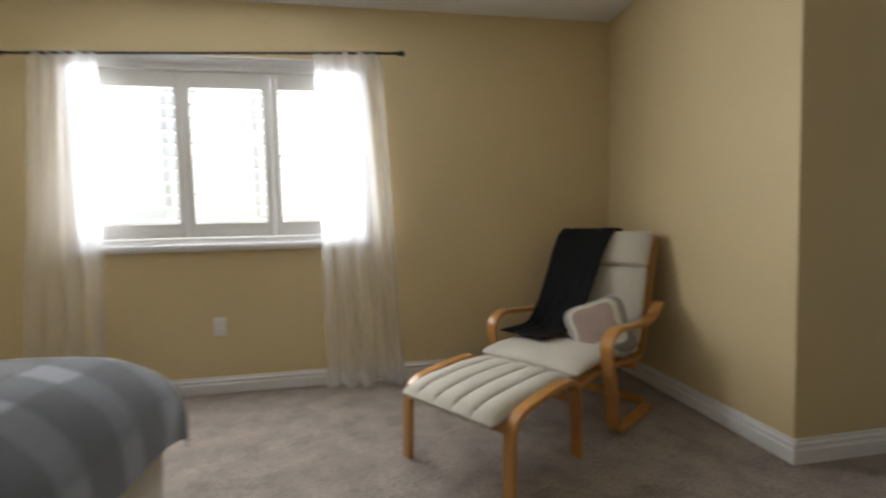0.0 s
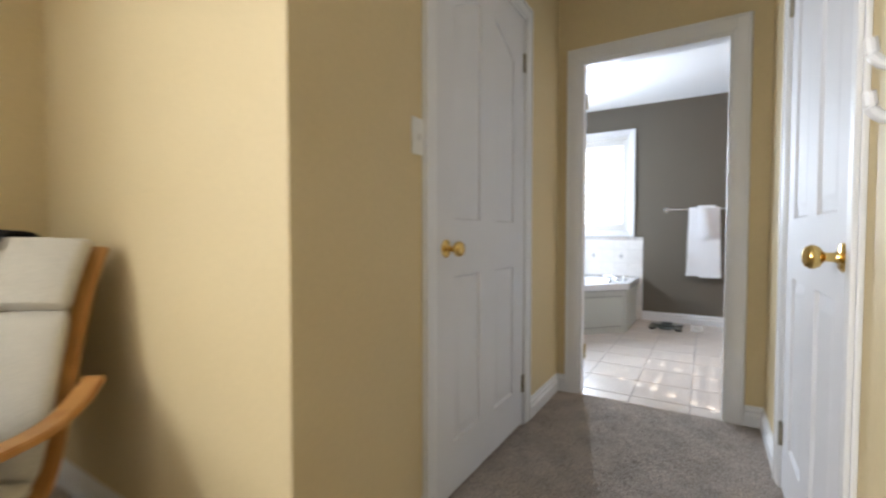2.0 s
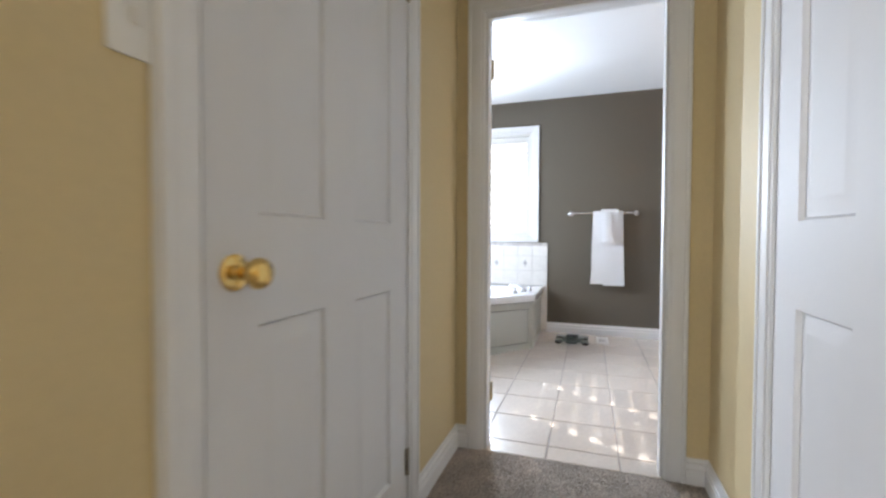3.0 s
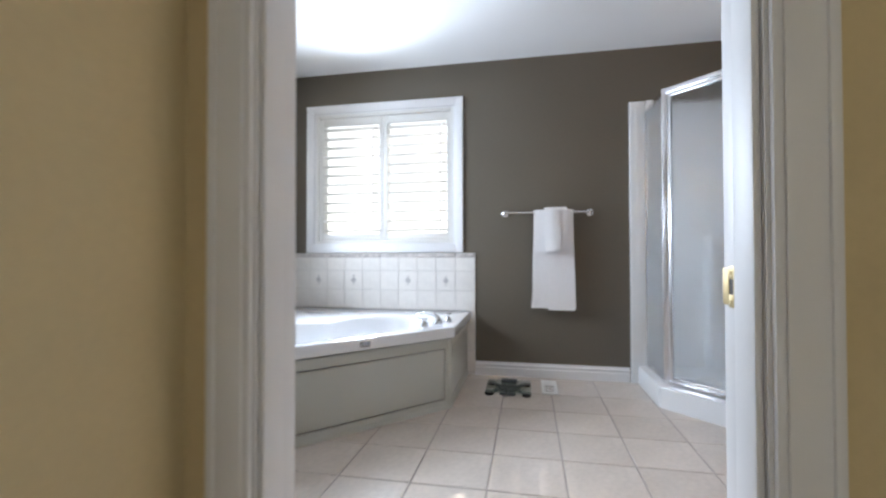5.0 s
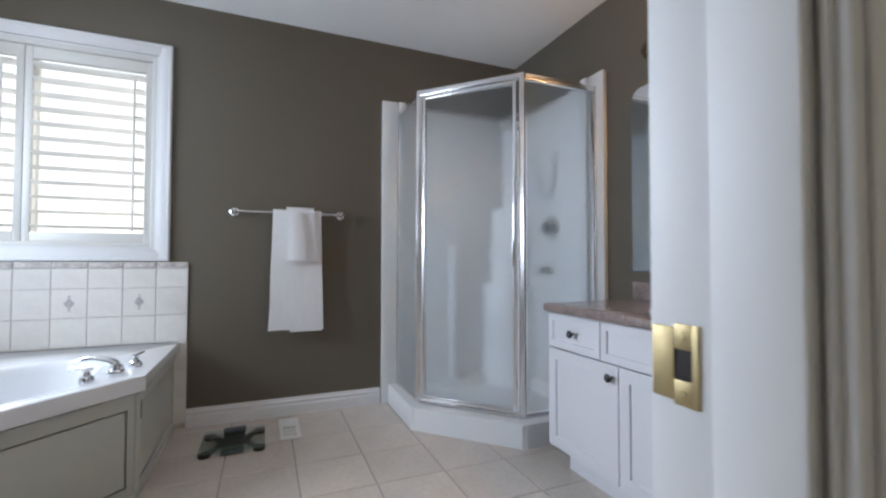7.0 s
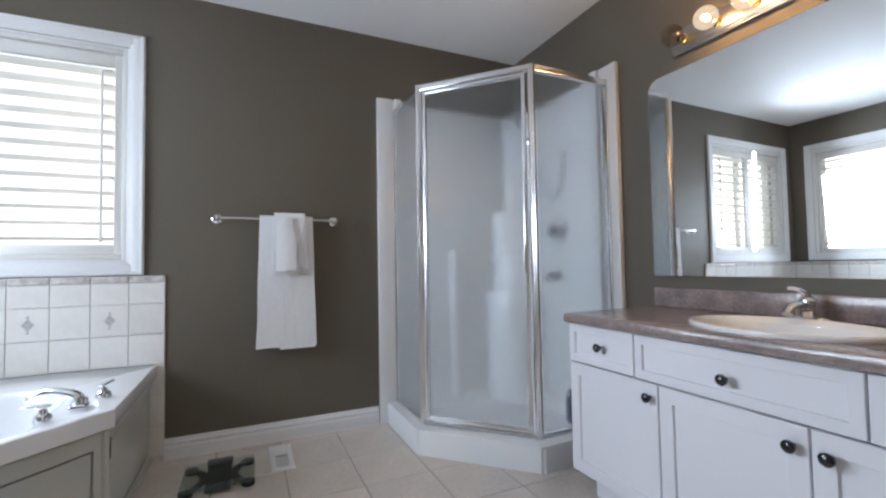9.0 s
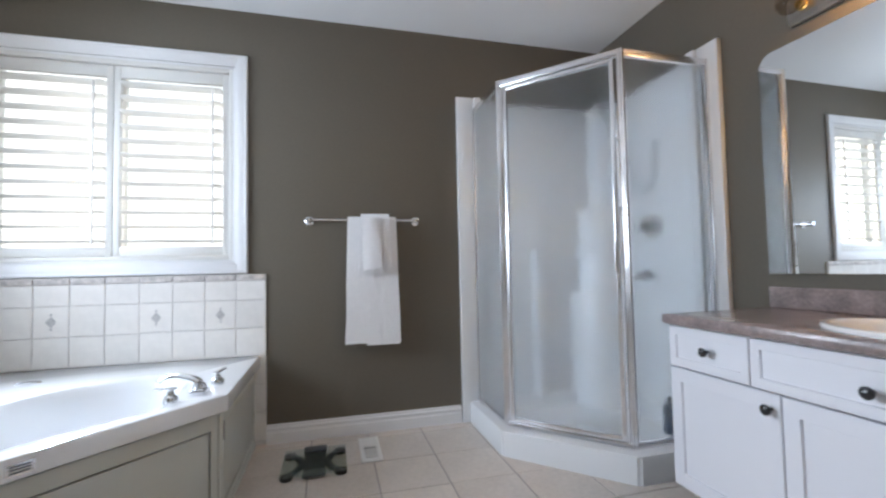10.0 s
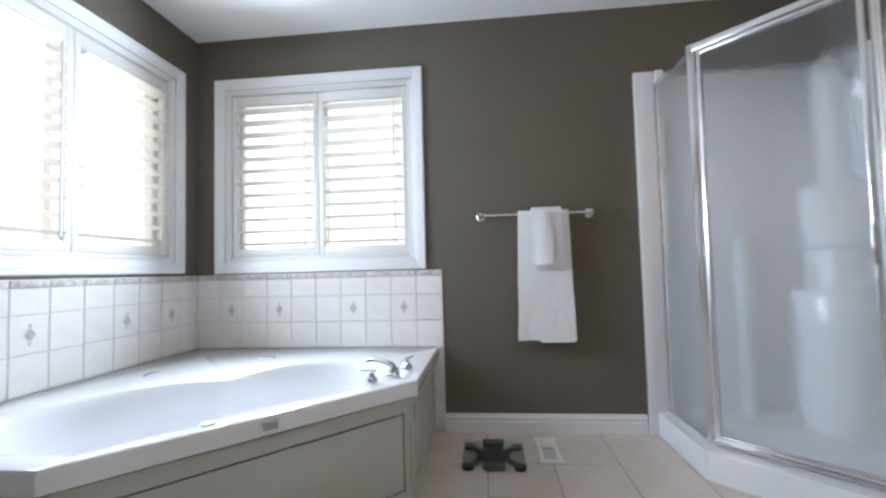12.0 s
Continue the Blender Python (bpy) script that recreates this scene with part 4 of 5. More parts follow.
            for z in (zb + 0.026, zt - 0.058):
                part("door_rail", bx(0.044, L - 0.05, -0.011, 0.011, z, z + 0.02, 0.003, m=m), ALU, g)
            part("pull", bx(L - 0.05, L - 0.044, -0.03, -0.012, 0.92, 1.06, 0.002, m=m), ALU, g)
    # fittings on the vanity-side wall
    yw = RY + 0.016
    hd = thing("hand_shower", pose(6.25, yw, 1.98), "white hand shower on a wall arm with looped hose", "shower head")
    part("arm", tube(bmesh.new(), spline([(6.28, yw, 1.99), (6.28, yw + 0.08, 2.01), (6.27, yw + 0.16, 1.97)]), 0.011), CHROME, hd)
    part("head", lathe(bmesh.new(), [(0.014, 0), (0.02, 0.03), (0.045, 0.06), (0.048, 0.075), (0.04, 0.08), (0, 0.08)], look((6.27, yw + 0.16, 1.97), (6.22, yw + 0.05, 2.2)), 20), PLAST, hd, "white spray head")
    part("hose", tube(bmesh.new(), spline([(6.26, yw + 0.13, 1.93), (6.2, yw + 0.05, 1.7), (6.1, yw + 0.035, 1.45), (6.02, yw + 0.035, 1.37), (5.95, yw + 0.035, 1.45), (5.93, yw + 0.03, 1.65)]), 0.008, 8), CHROME, hd)
    vl = thing("shower_valve", pose(6.02, yw, 1.16), "chrome round shower valve with knob on white liner", "valve")
    part("plate", lathe(bmesh.new(), [(0.08, 0), (0.08, 0.006), (0.07, 0.01), (0.035, 0.012), (0.03, 0.03)], pose(6.02, yw, 1.17, -90), 28), CHROME, vl)
    part("handle", lathe(bmesh.new(), [(0.028, 0.03), (0.036, 0.036), (0.036, 0.06), (0.028, 0.066), (0, 0.067)], pose(6.02, yw, 1.17, -90), 20), DARKP, vl)
    sd = thing("soap_dish", pose(6.05, yw, 0.88), "grey soap dish holding a dark bar of soap", "soap dish")
    part("dish", bx(5.98, 6.12, yw, yw + 0.075, 0.86, 0.885, 0.008), ALU, sd)
    part("soap", bx(6.01, 6.08, yw + 0.015, yw + 0.06, 0.885, 0.91, 0.01, 3), DARKP, sd)
    for x, y, h, r, mt, lb in ((5.70, -0.40, 0.17, 0.03, BLUEB, "dark blue shampoo bottle on the shower tray"), (5.64, -0.44, 0.2, 0.028, OLIVEB, "amber brown shampoo bottle on the shower tray")):
        b = thing("shampoo_bottle", pose(x, y, 0.122), lb, "bottle", "bottles in the shower")
        part("bottle_body", lathe(bmesh.new(), [(r * 0.9, 0), (r, 0.006), (r, h * 0.72), (r * 0.8, h * 0.82), (r * 0.4, h * 0.86)], pose(x, y, 0.122), 18), mt, b)
        part("cap", lathe(bmesh.new(), [(r * 0.45, h * 0.86), (r * 0.45, h), (r * 0.38, h + 0.003), (0, h + 0.003)], pose(x, y, 0.122), 16), RUBBER, b)


shower()


# ---- bathroom: vanity ----
VX1, VF = 5.325, -0.095       # cabinet's end and front
VZ = 0.72


def shaker(parent, nm, x0, x1, z0, z1, knobs=(), flat=False):
    bm = bmesh.new()
    f, b = VF + 0.019, VF + 0.001
    fr = 0.05 if (z1 - z0) > 0.2 else 0.032
    if flat:
        box(bm, x0, x1, b, f, z0, z1, 0.002)
    else:
        # one moulded board: back, rounded rim, frame face, step down, sunk field
        rings = [[bm.verts.new((x, y, z)) for x, z in ((x0 + i, z0 + i), (x1 - i, z0 + i), (x1 - i, z1 - i), (x0 + i, z1 - i))]
                 for i, y in ((0, b), (0, f - 0.002), (0.002, f), (fr - 0.001, f), (fr, f - 0.001), (fr + 0.0015, f - 0.008))]
        for p, q in zip(rings, rings[1:]):
            for i in range(4):
                bm.faces.new((p[i], p[(i + 1) % 4], q[(i + 1) % 4], q[i]))
        bm.faces.new(rings[-1])
        bm.faces.new(rings[0][::-1])
    d = part(nm, bm, CABINET, parent)
    for x, z in knobs:
        part("knob", lathe(bmesh.new(), [(0.006, 0), (0.006, 0.012), (0.011, 0.015), (0.0165, 0.021), (0.0165, 0.026), (0.011, 0.031), (0, 0.033)], pose(x, f, z, -90), 18), BLACKK, d, "glossy black round knob")
    return d


def vanity_unit(x0, x1, label, fronts):
    v = thing("vanity_cabinet", pose((x0 + x1) / 2, VF, 0), label, "cabinet", "vanity cabinets")
    bm = bmesh.new()
    t = 0.016
    box(bm, x0, x0 + t, RY + 0.002, VF, 0.10, VZ)
    box(bm, x1 - t, x1, RY + 0.002, VF, 0.10, VZ)
    box(bm, x0 + t, x1 - t, RY + 0.002, VF, 0.10, 0.118)
    box(bm, x0 + t, x1 - t, VF - 0.016, VF, VZ - 0.03, VZ)
    box(bm, x0 + t, x1 - t, RY + 0.002, RY + 0.01, 0.118, VZ)
    part("carcass", bm, CABINET, v)
    part("toe_kick", bx(x0 + 0.003, x1 - 0.003 - (0.05 if x1 > 5.2 else 0), VF - 0.075, VF - 0.06, 0, 0.10), CABINET, v)
    for a in fronts:
        shaker(v, *a)


vanity_unit(EX1 + 0.02, VX1, "white shaker vanity cabinet with black knobs, under the countertop", [
    ("drawer_front", 4.992, 5.322, 0.560, 0.712, [(5.145, 0.638)]),
    ("drawer_front", 4.358, 4.987, 0.560, 0.712, [(4.665, 0.628)]),
    ("drawer_front", EX1 + 0.023, 4.353, 0.560, 0.712, [(4.14, 0.63)]),
    ("door", 4.897, 5.322, 0.110, 0.554, [(4.925, 0.508)]),
    ("door", 4.470, 4.892, 0.110, 0.554, [(4.503, 0.502)]),
    ("door", 4.042, 4.465, 0.110, 0.554, [(4.425, 0.50)]),
    ("filler", EX1 + 0.023, 4.037, 0.110, 0.554, [], True)])

SINK = (4.635, -0.30)
CZ = 0.757      # top of the counter


def countertop():
    c = thing("countertop", pose(4.6, VF, VZ), "mauve-grey stone-look laminate countertop with low backsplash", "countertop")
    x0, x1, y0, y1 = EX1 + 0.003, 5.34, RY + 0.002, -0.045
    bm = bmesh.new()
    n = 64
    a_, b_ = 0.265, 0.195
    # top with an oval hole, as a loft from the oval to the outline
    poly = [(x0, y0), (x1, y0), (x1, y1 - 0.03), (x1 - 0.009, y1 - 0.009), (x1 - 0.03, y1), (x0, y1)]
    angs = sorted([2 * math.pi * i / n for i in range(n)] + [math.atan2(y - SINK[1], x - SINK[0]) % (2 * math.pi) for x, y in poly])
    rings = []
    for kd, k, z in (("i", 0.94, VZ), ("i", 0.94, CZ), ("o", -0.012, CZ), ("o", -0.004, CZ - 0.003), ("o", 0, CZ - 0.012), ("o", 0, VZ + 0.008), ("o", -0.004, VZ + 0.002), ("o", -0.012, VZ)):
        ring = []
        for a in angs:
            r = ray_poly(SINK, a, poly) + k if kd == "o" else k / math.hypot(math.cos(a) / a_, math.sin(a) / b_)
            ring.append(bm.verts.new((SINK[0] + r * math.cos(a), SINK[1] + r * math.sin(a), z)))
        rings.append(ring)
    m = len(angs)
    for a, b in zip(rings, rings[1:] + rings[:1]):
        for i in range(m):
            bm.faces.new((a[i], a[(i + 1) % m], b[(i + 1) % m], b[i]))
    part("top", bm, COUNTER, c)
    part("backsplash", bx(x0, x1 + 0.0, RY + 0.001, RY + 0.02, CZ, CZ + 0.088, 0.004), COUNTER, c)
    # oval drop-in basin
    s = thing("sink", pose(*SINK, CZ), "white oval porcelain drop-in basin", "sink")
    bm = bmesh.new()
    rings = []
    for k, z in ((1.0, CZ), (1.01, CZ + 0.006), (1.0, CZ + 0.013), (0.96, CZ + 0.015), (0.92, CZ + 0.011), (0.88, CZ - 0.004), (0.80, CZ - 0.062), (0.62, CZ - 0.117), (0.3, CZ - 0.137), (0.08, CZ - 0.14)):
        rings.append([bm.verts.new((SINK[0] + k * a_ * math.cos(a), SINK[1] + k * b_ * math.sin(a) + (0.012 if k < 0.9 else 0), z)) for a in (2 * math.pi * i / 56 for i in range(56))])
    for a, b in zip(rings, rings[1:]):
        for i in range(56):
            bm.faces.new((a[i], a[(i + 1) % 56], b[(i + 1) % 56], b[i]))
    bm.faces.new(rings[-1])
    part("basin", bm, PORCELAIN, s)
    part("drain_ring", lathe(bmesh.new(), [(0.024, 0), (0.024, 0.004), (0.016, 0.005), (0, 0.004)], pose(SINK[0], SINK[1] + 0.012, CZ - 0.139), 20), CHROME, s)
    f = thing("basin_tap", pose(4.68, -0.54, CZ), "chrome single-lever basin tap", "tap")
    part("base_plate", lathe(bmesh.new(), [(0.03, 0), (0.03, 0.008), (0.022, 0.016), (0.012, 0.018)], pose(4.68, -0.545, CZ + 0.002) @ Matrix.Diagonal((2.6, 0.95, 1, 1)), 28), CHROME, f)
    p = Vector((4.68, -0.545, CZ + 0.012))
    bd = part("tap_body", lathe(bmesh.new(), [(0.026, 0), (0.025, 0.03), (0.027, 0.045), (0.025, 0.06), (0.016, 0.068), (0, 0.07)], Matrix.Translation(p), 24), CHROME, f)
    sp = spline([p + Vector((0, 0.005, 0.03)), p + Vector((0, 0.05, 0.045)), p + Vector((0, 0.1, 0.04)), p + Vector((0, 0.125, 0.02))])
    part("spout", tube(bmesh.new(), sp, [0.02 - 0.007 * i / len(sp) for i in range(len(sp))], 12, flat=(1.2, 0.8)), CHROME, f)
    sp = spline([p + Vector((0, -0.005, 0.065)), p + Vector((0.008, -0.003, 0.082)), p + Vector((0.03, 0.006, 0.095)), p + Vector((0.052, 0.014, 0.098))])
    part("lever", tube(bmesh.new(), sp, [0.014 - 0.004 * i / len(sp) for i in range(len(sp))], 10, flat=(1.3, 0.7)), CHROME, bd)


countertop()


def mirror():
    x0, x1, z0, z1 = EX1 + 0.06, 5.332, 0.90, 1.838
    r = 0.06
    pts = [(x0, z0), (x1, z0)]
    pts += [(x1 - r + r * math.cos(a), z1 - r + r * math.sin(a)) for a in (math.pi / 2 * i / 8 for i in range(9))]
    pts += [(x0 + r - r * math.sin(a), z1 - r + r * math.cos(a)) for a in (math.pi / 2 * i / 8 for i in range(9))]
    m = thing("mirror", pose((x0 + x1) / 2, RY, z0), "large frameless wall mirror with rounded upper corners", "mirror")
    bm = prism(bmesh.new(), pts, 0.0, 0.005, 0.0012, 1)
    bmesh.ops.transform(bm, matrix=Matrix(((1, 0, 0, 0), (0, 0, 1, RY + 0.001), (0, 1, 0, 0), (0, 0, 0, 1))), verts=bm.verts[:])
    # it hangs a little proud of the wall at its far end
    for v in bm.verts:
        v.co.y += 0.003 + (v.co.x - x0) * 0.0103
    part("mirror_glass", bm, MIRROR, m)


mirror()


def light_bar():
    x0, x1, zc = 3.97, 5.195, 1.958
    b = thing("vanity_light", pose((x0 + x1) / 2, RY, zc), "chrome vanity light bar with round clear bulbs", "wall light")
    bm = bmesh.new()
    for dz, w in ((0.055, 0.02), (0.047, 0.026), (0.039, 0.03)):
        box(bm, x0, x1, RY + 0.001, RY + w, zc - dz, zc + dz, 0.003)
    part("bar", bm, NICKEL, b)
    n = 8
    for i in range(n):
        x = 5.133 - i * 0.153
        m = pose(x, RY + 0.03, zc, -90)
        sc = part("socket", lathe(bmesh.new(), [(0.022, 0), (0.022, 0.004), (0.017, 0.006), (0.017, 0.022), (0.014, 0.024)], m, 18), BRASS, b)
        lit = i not in (0,)
        if lit:
            part("filament", lathe(bmesh.new(), [(0.0, 0.05), (0.009, 0.054), (0.013, 0.068), (0.009, 0.082), (0.0, 0.086)], m, 12), FILAMENT, sc, "glowing filament")
        part("bulb", lathe(bmesh.new(), [(0.013, 0.024)] + [(0.046 * math.sin(a), 0.070 - 0.046 * math.cos(a)) for a in (0.4 + (math.pi - 0.4) * k / 12 for k in range(13))], m, 20), BULB_ON if lit else BULB_OFF, sc, "lit clear globe bulb" if lit else "unlit clear globe bulb")


light_bar()


# ---- bathroom: towel rail, scale, vent ----
def towel_rail():
    t = thing("towel_rail", pose(FX, 1.012, 1.24), "chrome towel rail with round ends on the taupe wall", "towel rail")
    xb = FX - 0.062
    part("bar", rod(bmesh.new(), (xb, 0.70, 1.241), (xb, 1.32, 1.241), 0.0075), CHROME, t)
    for y in (0.70, 1.32):
        m = pose(FX, y, 1.241, 0, -90, 0)
        br = part("bracket", lathe(bmesh.new(), [(0.026, 0.0005), (0.026, 0.005), (0.018, 0.01), (0.01, 0.014), (0.009, 0.045), (0.012, 0.05), (0.0175, 0.056), (0.0185, 0.064), (0.015, 0.073), (0, 0.078)], m, 22), CHROME, t)

    def towel(name, y0, y1, zf, zb, r, label, seed):
        w = thing(name, pose(xb, (y0 + y1) / 2, 1.241), label, "towel", "towels")
        bm = bmesh.new()
        L = (1.243 - zf) + math.pi * r + (1.243 - zb)

        def f(u, v):
            s = v * L
            y = y0 + (y1 - y0) * u
            if s < 1.243 - zf:
                x, z = xb - r, zf + s
                k = 1 - s / (1.243 - zf)
            elif s < 1.243 - zf + math.pi * r:
                a = (s - (1.243 - zf)) / r
                x, z, k = xb - r * math.cos(a), 1.243 + r * math.sin(a), 0
            else:
                x, z = xb + r, 1.243 - (s - (1.243 - zf) - math.pi * r)
                k = (1.243 - z) / (1.243 - zb)
            wv = 0.006 * k * noise.noise((y * 11, z * 2.2, seed)) + 0.002 * noise.noise((y * 40, z * 14, seed))
            y += (u - 0.5) * 0.035 * k + 0.004 * k * noise.noise((z * 5, u * 2, seed + 3))
            return (x - abs(wv) * 1.5 if x < xb else x + wv * 0.3, y, z + (0.004 * noise.noise((y * 8, 0, seed)) if v in (0.0, 1.0) else 0))
        sheet(bm, f, 30, 80, 0.011)
        part("cloth", bm, TOWEL, w)
        # a second layer, folded in from one edge, shows beneath the first
        k0, k1, dz = (0.02, 0.62, -0.012) if name == "bath_towel" else (0.30, 0.98, -0.010)
        zt = 1.236

        def g(u, v):
            z = zf + dz + (zt - zf - dz) * v
            y = y0 + (y1 - y0) * (k0 + (k1 - k0) * u) + (k0 + (k1 - k0) * u - 0.5) * 0.035 * (1 - v)
            return (xb - r + 0.004 + 0.003 * noise.noise((y * 20, z * 6, seed)), y, z)
        part("fold", sheet(bmesh.new(), g, 10, 30, 0.004), TOWEL, w)
        if name == "hand_towel":
            def h(u, v):
                z = zf + 0.012 + (zt + 0.01 - zf - 0.012) * v
                y = y1 - 0.008 - (y1 - y0) * (0.62 - 0.14 * max(0.0, v - 0.45)) * u * (1 - 0.25 * max(0.0, v - 0.5) * u)
                return (xb - r - 0.010 - 0.012 * u * (1 - v) - 0.006 * math.sin(math.pi * u), y, z)
            part("flap", sheet(bmesh.new(), h, 14, 24, 0.007), TOWEL, w)
            part("hem", sheet(bmesh.new(), lambda u, v: (h(u, 0)[0] - 0.0035, h(u, 0)[1], zf + 0.018 + 0.003 * v), 14, 2, 0.002), TOWEL, w)
    towel("bath_towel", 0.828, 1.108, 0.530, 0.545, 0.019, "white terry bath towel folded over the rail", 2)
    towel("hand_towel", 0.870, 1.032, 0.94, 0.96, 0.036, "small white hand towel laid over the bath towel", 7)


towel_rail()


def scale_():
    cx, cy = 6.145, 1.288
    s = thing("bathroom_scale", pose(cx, cy, 0), "clear glass bathroom scale with dark plastic feet and display", "scale")
    part("glass_plate", bx(cx - 0.15, cx + 0.15, cy - 0.15, cy + 0.15, 0.022, 0.029, 0.004), CLEAR, s)
    part("display_body", bx(cx - 0.15, cx + 0.148, cy - 0.052, cy + 0.052, 0.010, 0.0215, 0.008), DARKP, s)
    part("display_hood", bx(cx + 0.085, cx + 0.15, cy - 0.056, cy + 0.056, 0.0295, 0.04, 0.008), DARKP, s)
    for sy in (-1, 1):
        pts = [(cx + p, cy + sy * q, 0.014) for p, q in ((-0.115, 0.122), (-0.075, 0.085), (0.0, 0.06), (0.075, 0.085), (0.115, 0.122))]
        a = part("foot_arm", tube(bmesh.new(), spline(pts), 0.02, 10, flat=(1.0, 0.35)), DARKP, s)
        for sx in (-1, 1):
            part("foot", lathe(bmesh.new(), [(0.027, 0), (0.029, 0.004), (0.029, 0.018), (0.02, 0.0215), (0, 0.0215)], pose(cx + sx * 0.115, cy + sy * 0.122, 0), 18), RUBBER, a)


scale_()


def vent():
    x0, x1, y0, y1 = 6.095, 6.405, 0.957, 1.065
    v = thing("floor_vent", pose((x0 + x1) / 2, (y0 + y1) / 2, 0), "cream metal floor register with narrow slots", "floor vent")
    bm = bmesh.new()
    for r in ((x0, x1, y0, y0 + 0.022), (x0, x1, y1 - 0.022, y1), (x0, x0 + 0.03, y0 + 0.022, y1 - 0.022), (x1 - 0.13, x1, y0 + 0.022, y1 - 0.022)):
        box(bm, r[0], r[1], r[2], r[3], 0.0, 0.007, 0.0015)
    part("frame", bm, PLAST, v)
    for i in range(10):
        x = x0 + 0.036 + i * 0.0135
        part("slat", bx(x, x + 0.006, y0 + 0.022, y1 - 0.022, 0.001, 0.005), PLAST, v)
    part("duct", bx(x0 + 0.03, x1 - 0.13, y0 + 0.022, y1 - 0.022, -0.004, 0.0012), RUBBER, v)


vent()


# ---- bedroom ----
def armchair():
    m = pose(0.965, 2.374, 0, 0, 0, -55)
    c = thing("armchair", m, "bent birch armchair with cream cushion, standing in the corner", "chair", local=True)
    for sx in (-1, 1):
        x0, x1 = (0.31, 0.37) if sx > 0 else (-0.37, -0.31)
        side = spline([(0, 0.60, 0.30), (0, 0.50, 0.10), (0, 0.44, 0.022), (0, 0.30, 0.016), (0, 0.07, 0.018), (0, 0.005, 0.06), (0, -0.015, 0.2), (0, -0.06, 0.40), (0, -0.05, 0.475), (0, 0.03, 0.512), (0, 0.18, 0.50), (0, 0.40, 0.488), (0, 0.52, 0.515), (0, 0.60, 0.565)][2:], 6)
        part("arm_frame", strip(bmesh.new(), [(p.y, p.z) for p in side], x0, x1, 0.022), PINE, c)
    seat_path = spline([(0, -0.225, 0.298), (0, -0.08, 0.312), (0, 0.18, 0.302), (0, 0.40, 0.272), (0, 0.49, 0.30), (0, 0.545, 0.42), (0, 0.60, 0.62), (0, 0.66, 0.80), (0, 0.73, 0.935)], 6)
    for x0, x1 in ((-0.297, -0.25), (0.25, 0.297)):
        part("seat_frame", strip(bmesh.new(), [(p.y, p.z) for p in seat_path], x0, x1, 0.02), PINE, c)
    for y, z in ((0.015, 0.318), (0.36, 0.257)):
        part("cross_rail", bx(-0.31, 0.31, y - 0.012, y + 0.012, z - 0.03, z + 0.02, 0.004), PINE, c)
    part("cross_rail", bx(-0.31, 0.31, 0.43, 0.45, 0.015, 0.06, 0.004), PINE, c)
    # cushion: two quilted lengths with a head roll
    cp = [p + Vector((0, 0, 0)) for p in seat_path]

    def cushion(name, i0, i1, th):
        seg = cp[i0:i1 + 1]
        n = len(seg) - 1
        bm = bmesh.new()

        def f(u, v):
            k = v * n
            i = min(int(k), n - 1)
            p = seg[i].lerp(seg[i + 1], k - i)
            d = (seg[min(i + 1, n)] - seg[max(i - 1, 0)]).normalized()
            nrm = Vector((0, -d.z, d.y))
            a = u * 2 * math.pi
            ex = 0.5
            cx = math.copysign(abs(math.cos(a)) ** ex, math.cos(a)) * 0.283
            end = max(0.0, 1 - (2 * v - 1) ** 12)
            hh = math.copysign(abs(math.sin(a)) ** 0.8, math.sin(a)) * th / 2 * (0.25 + 0.75 * end ** 0.5)
            hh *= 1 + 0.12 * noise.noise((cx * 5, k * 0.4, i0))
            q = p + nrm * (th * 0.5 + 0.012 + hh)
            return (cx * (0.97 + 0.03 * end), q.y, q.z)
        sheet(bm, f, 40, max(10, n * 2))
        bmesh.ops.remove_doubles(bm, verts=bm.verts[:], dist=0.0005)
        bmesh.ops.holes_fill(bm, edges=bm.edges[:], sides=100)
        return part(name, bm, CREAM, c, "cream cotton cushion")
    cushion("seat_cushion", 0, 24, 0.068)
    cushion("back_cushion", 25, 40, 0.07)
    cushion("head_cushion", 40, len(cp) - 1, 0.085)
    # throw over the back and the far half of the seat
    t = thing("throw_blanket", m @ pose(-0.1, 0.6, 0.5), "charcoal throw draped over the armchair's back and seat", "blanket")
    path = [Vector((0, y, z)) for y, z in ((0.82, 0.50), (0.825, 0.75), (0.80, 0.936), (0.715, 0.981), (0.626, 0.942), (0.55, 0.83), (0.475, 0.68), (0.395, 0.545), (0.315, 0.445), (0.25, 0.405), (0.12, 0.406), (0.0, 0.412))]
    path = spline(path, 6)
    bm = bmesh.new()

    def f(u, v):
        k = v * (len(path) - 1)
        i = min(int(k), len(path) - 2)
        p = path[i].lerp(path[i + 1], k - i)
        low = max(0.0, min(1.0, (v - 0.35) / 0.5))
        x0 = -0.298 - 0.012 * low
        x1 = 0.07 - 0.10 * low
        x = x0 + (x1 - x0) * u
        out = max(0.0, -0.30 - x)
        w = 0.012 * math.sin(u * 13 + v * 3) * (0.3 + low) + 0.008 * noise.noise((u * 4, v * 6, 2))
        return m @ Vector((x, p.y - 0.02 - abs(w) * 0.5, p.z + 0.006 + abs(w) * 0.5 + out * 0.6))
    sheet(bm, f, 34, 80, 0.006)
    part("cloth", bm, CHAR, t)
    # cushion with a pale band
    pm = m @ pose(0.135, 0.27, 0.452, 58, 0, 10) @ pose(0, 0, 0, 0, 0, 26)
    q = thing("throw_pillow", pm, "dusty pink throw pillow with cream border and grey edge", "pillow", local=True)

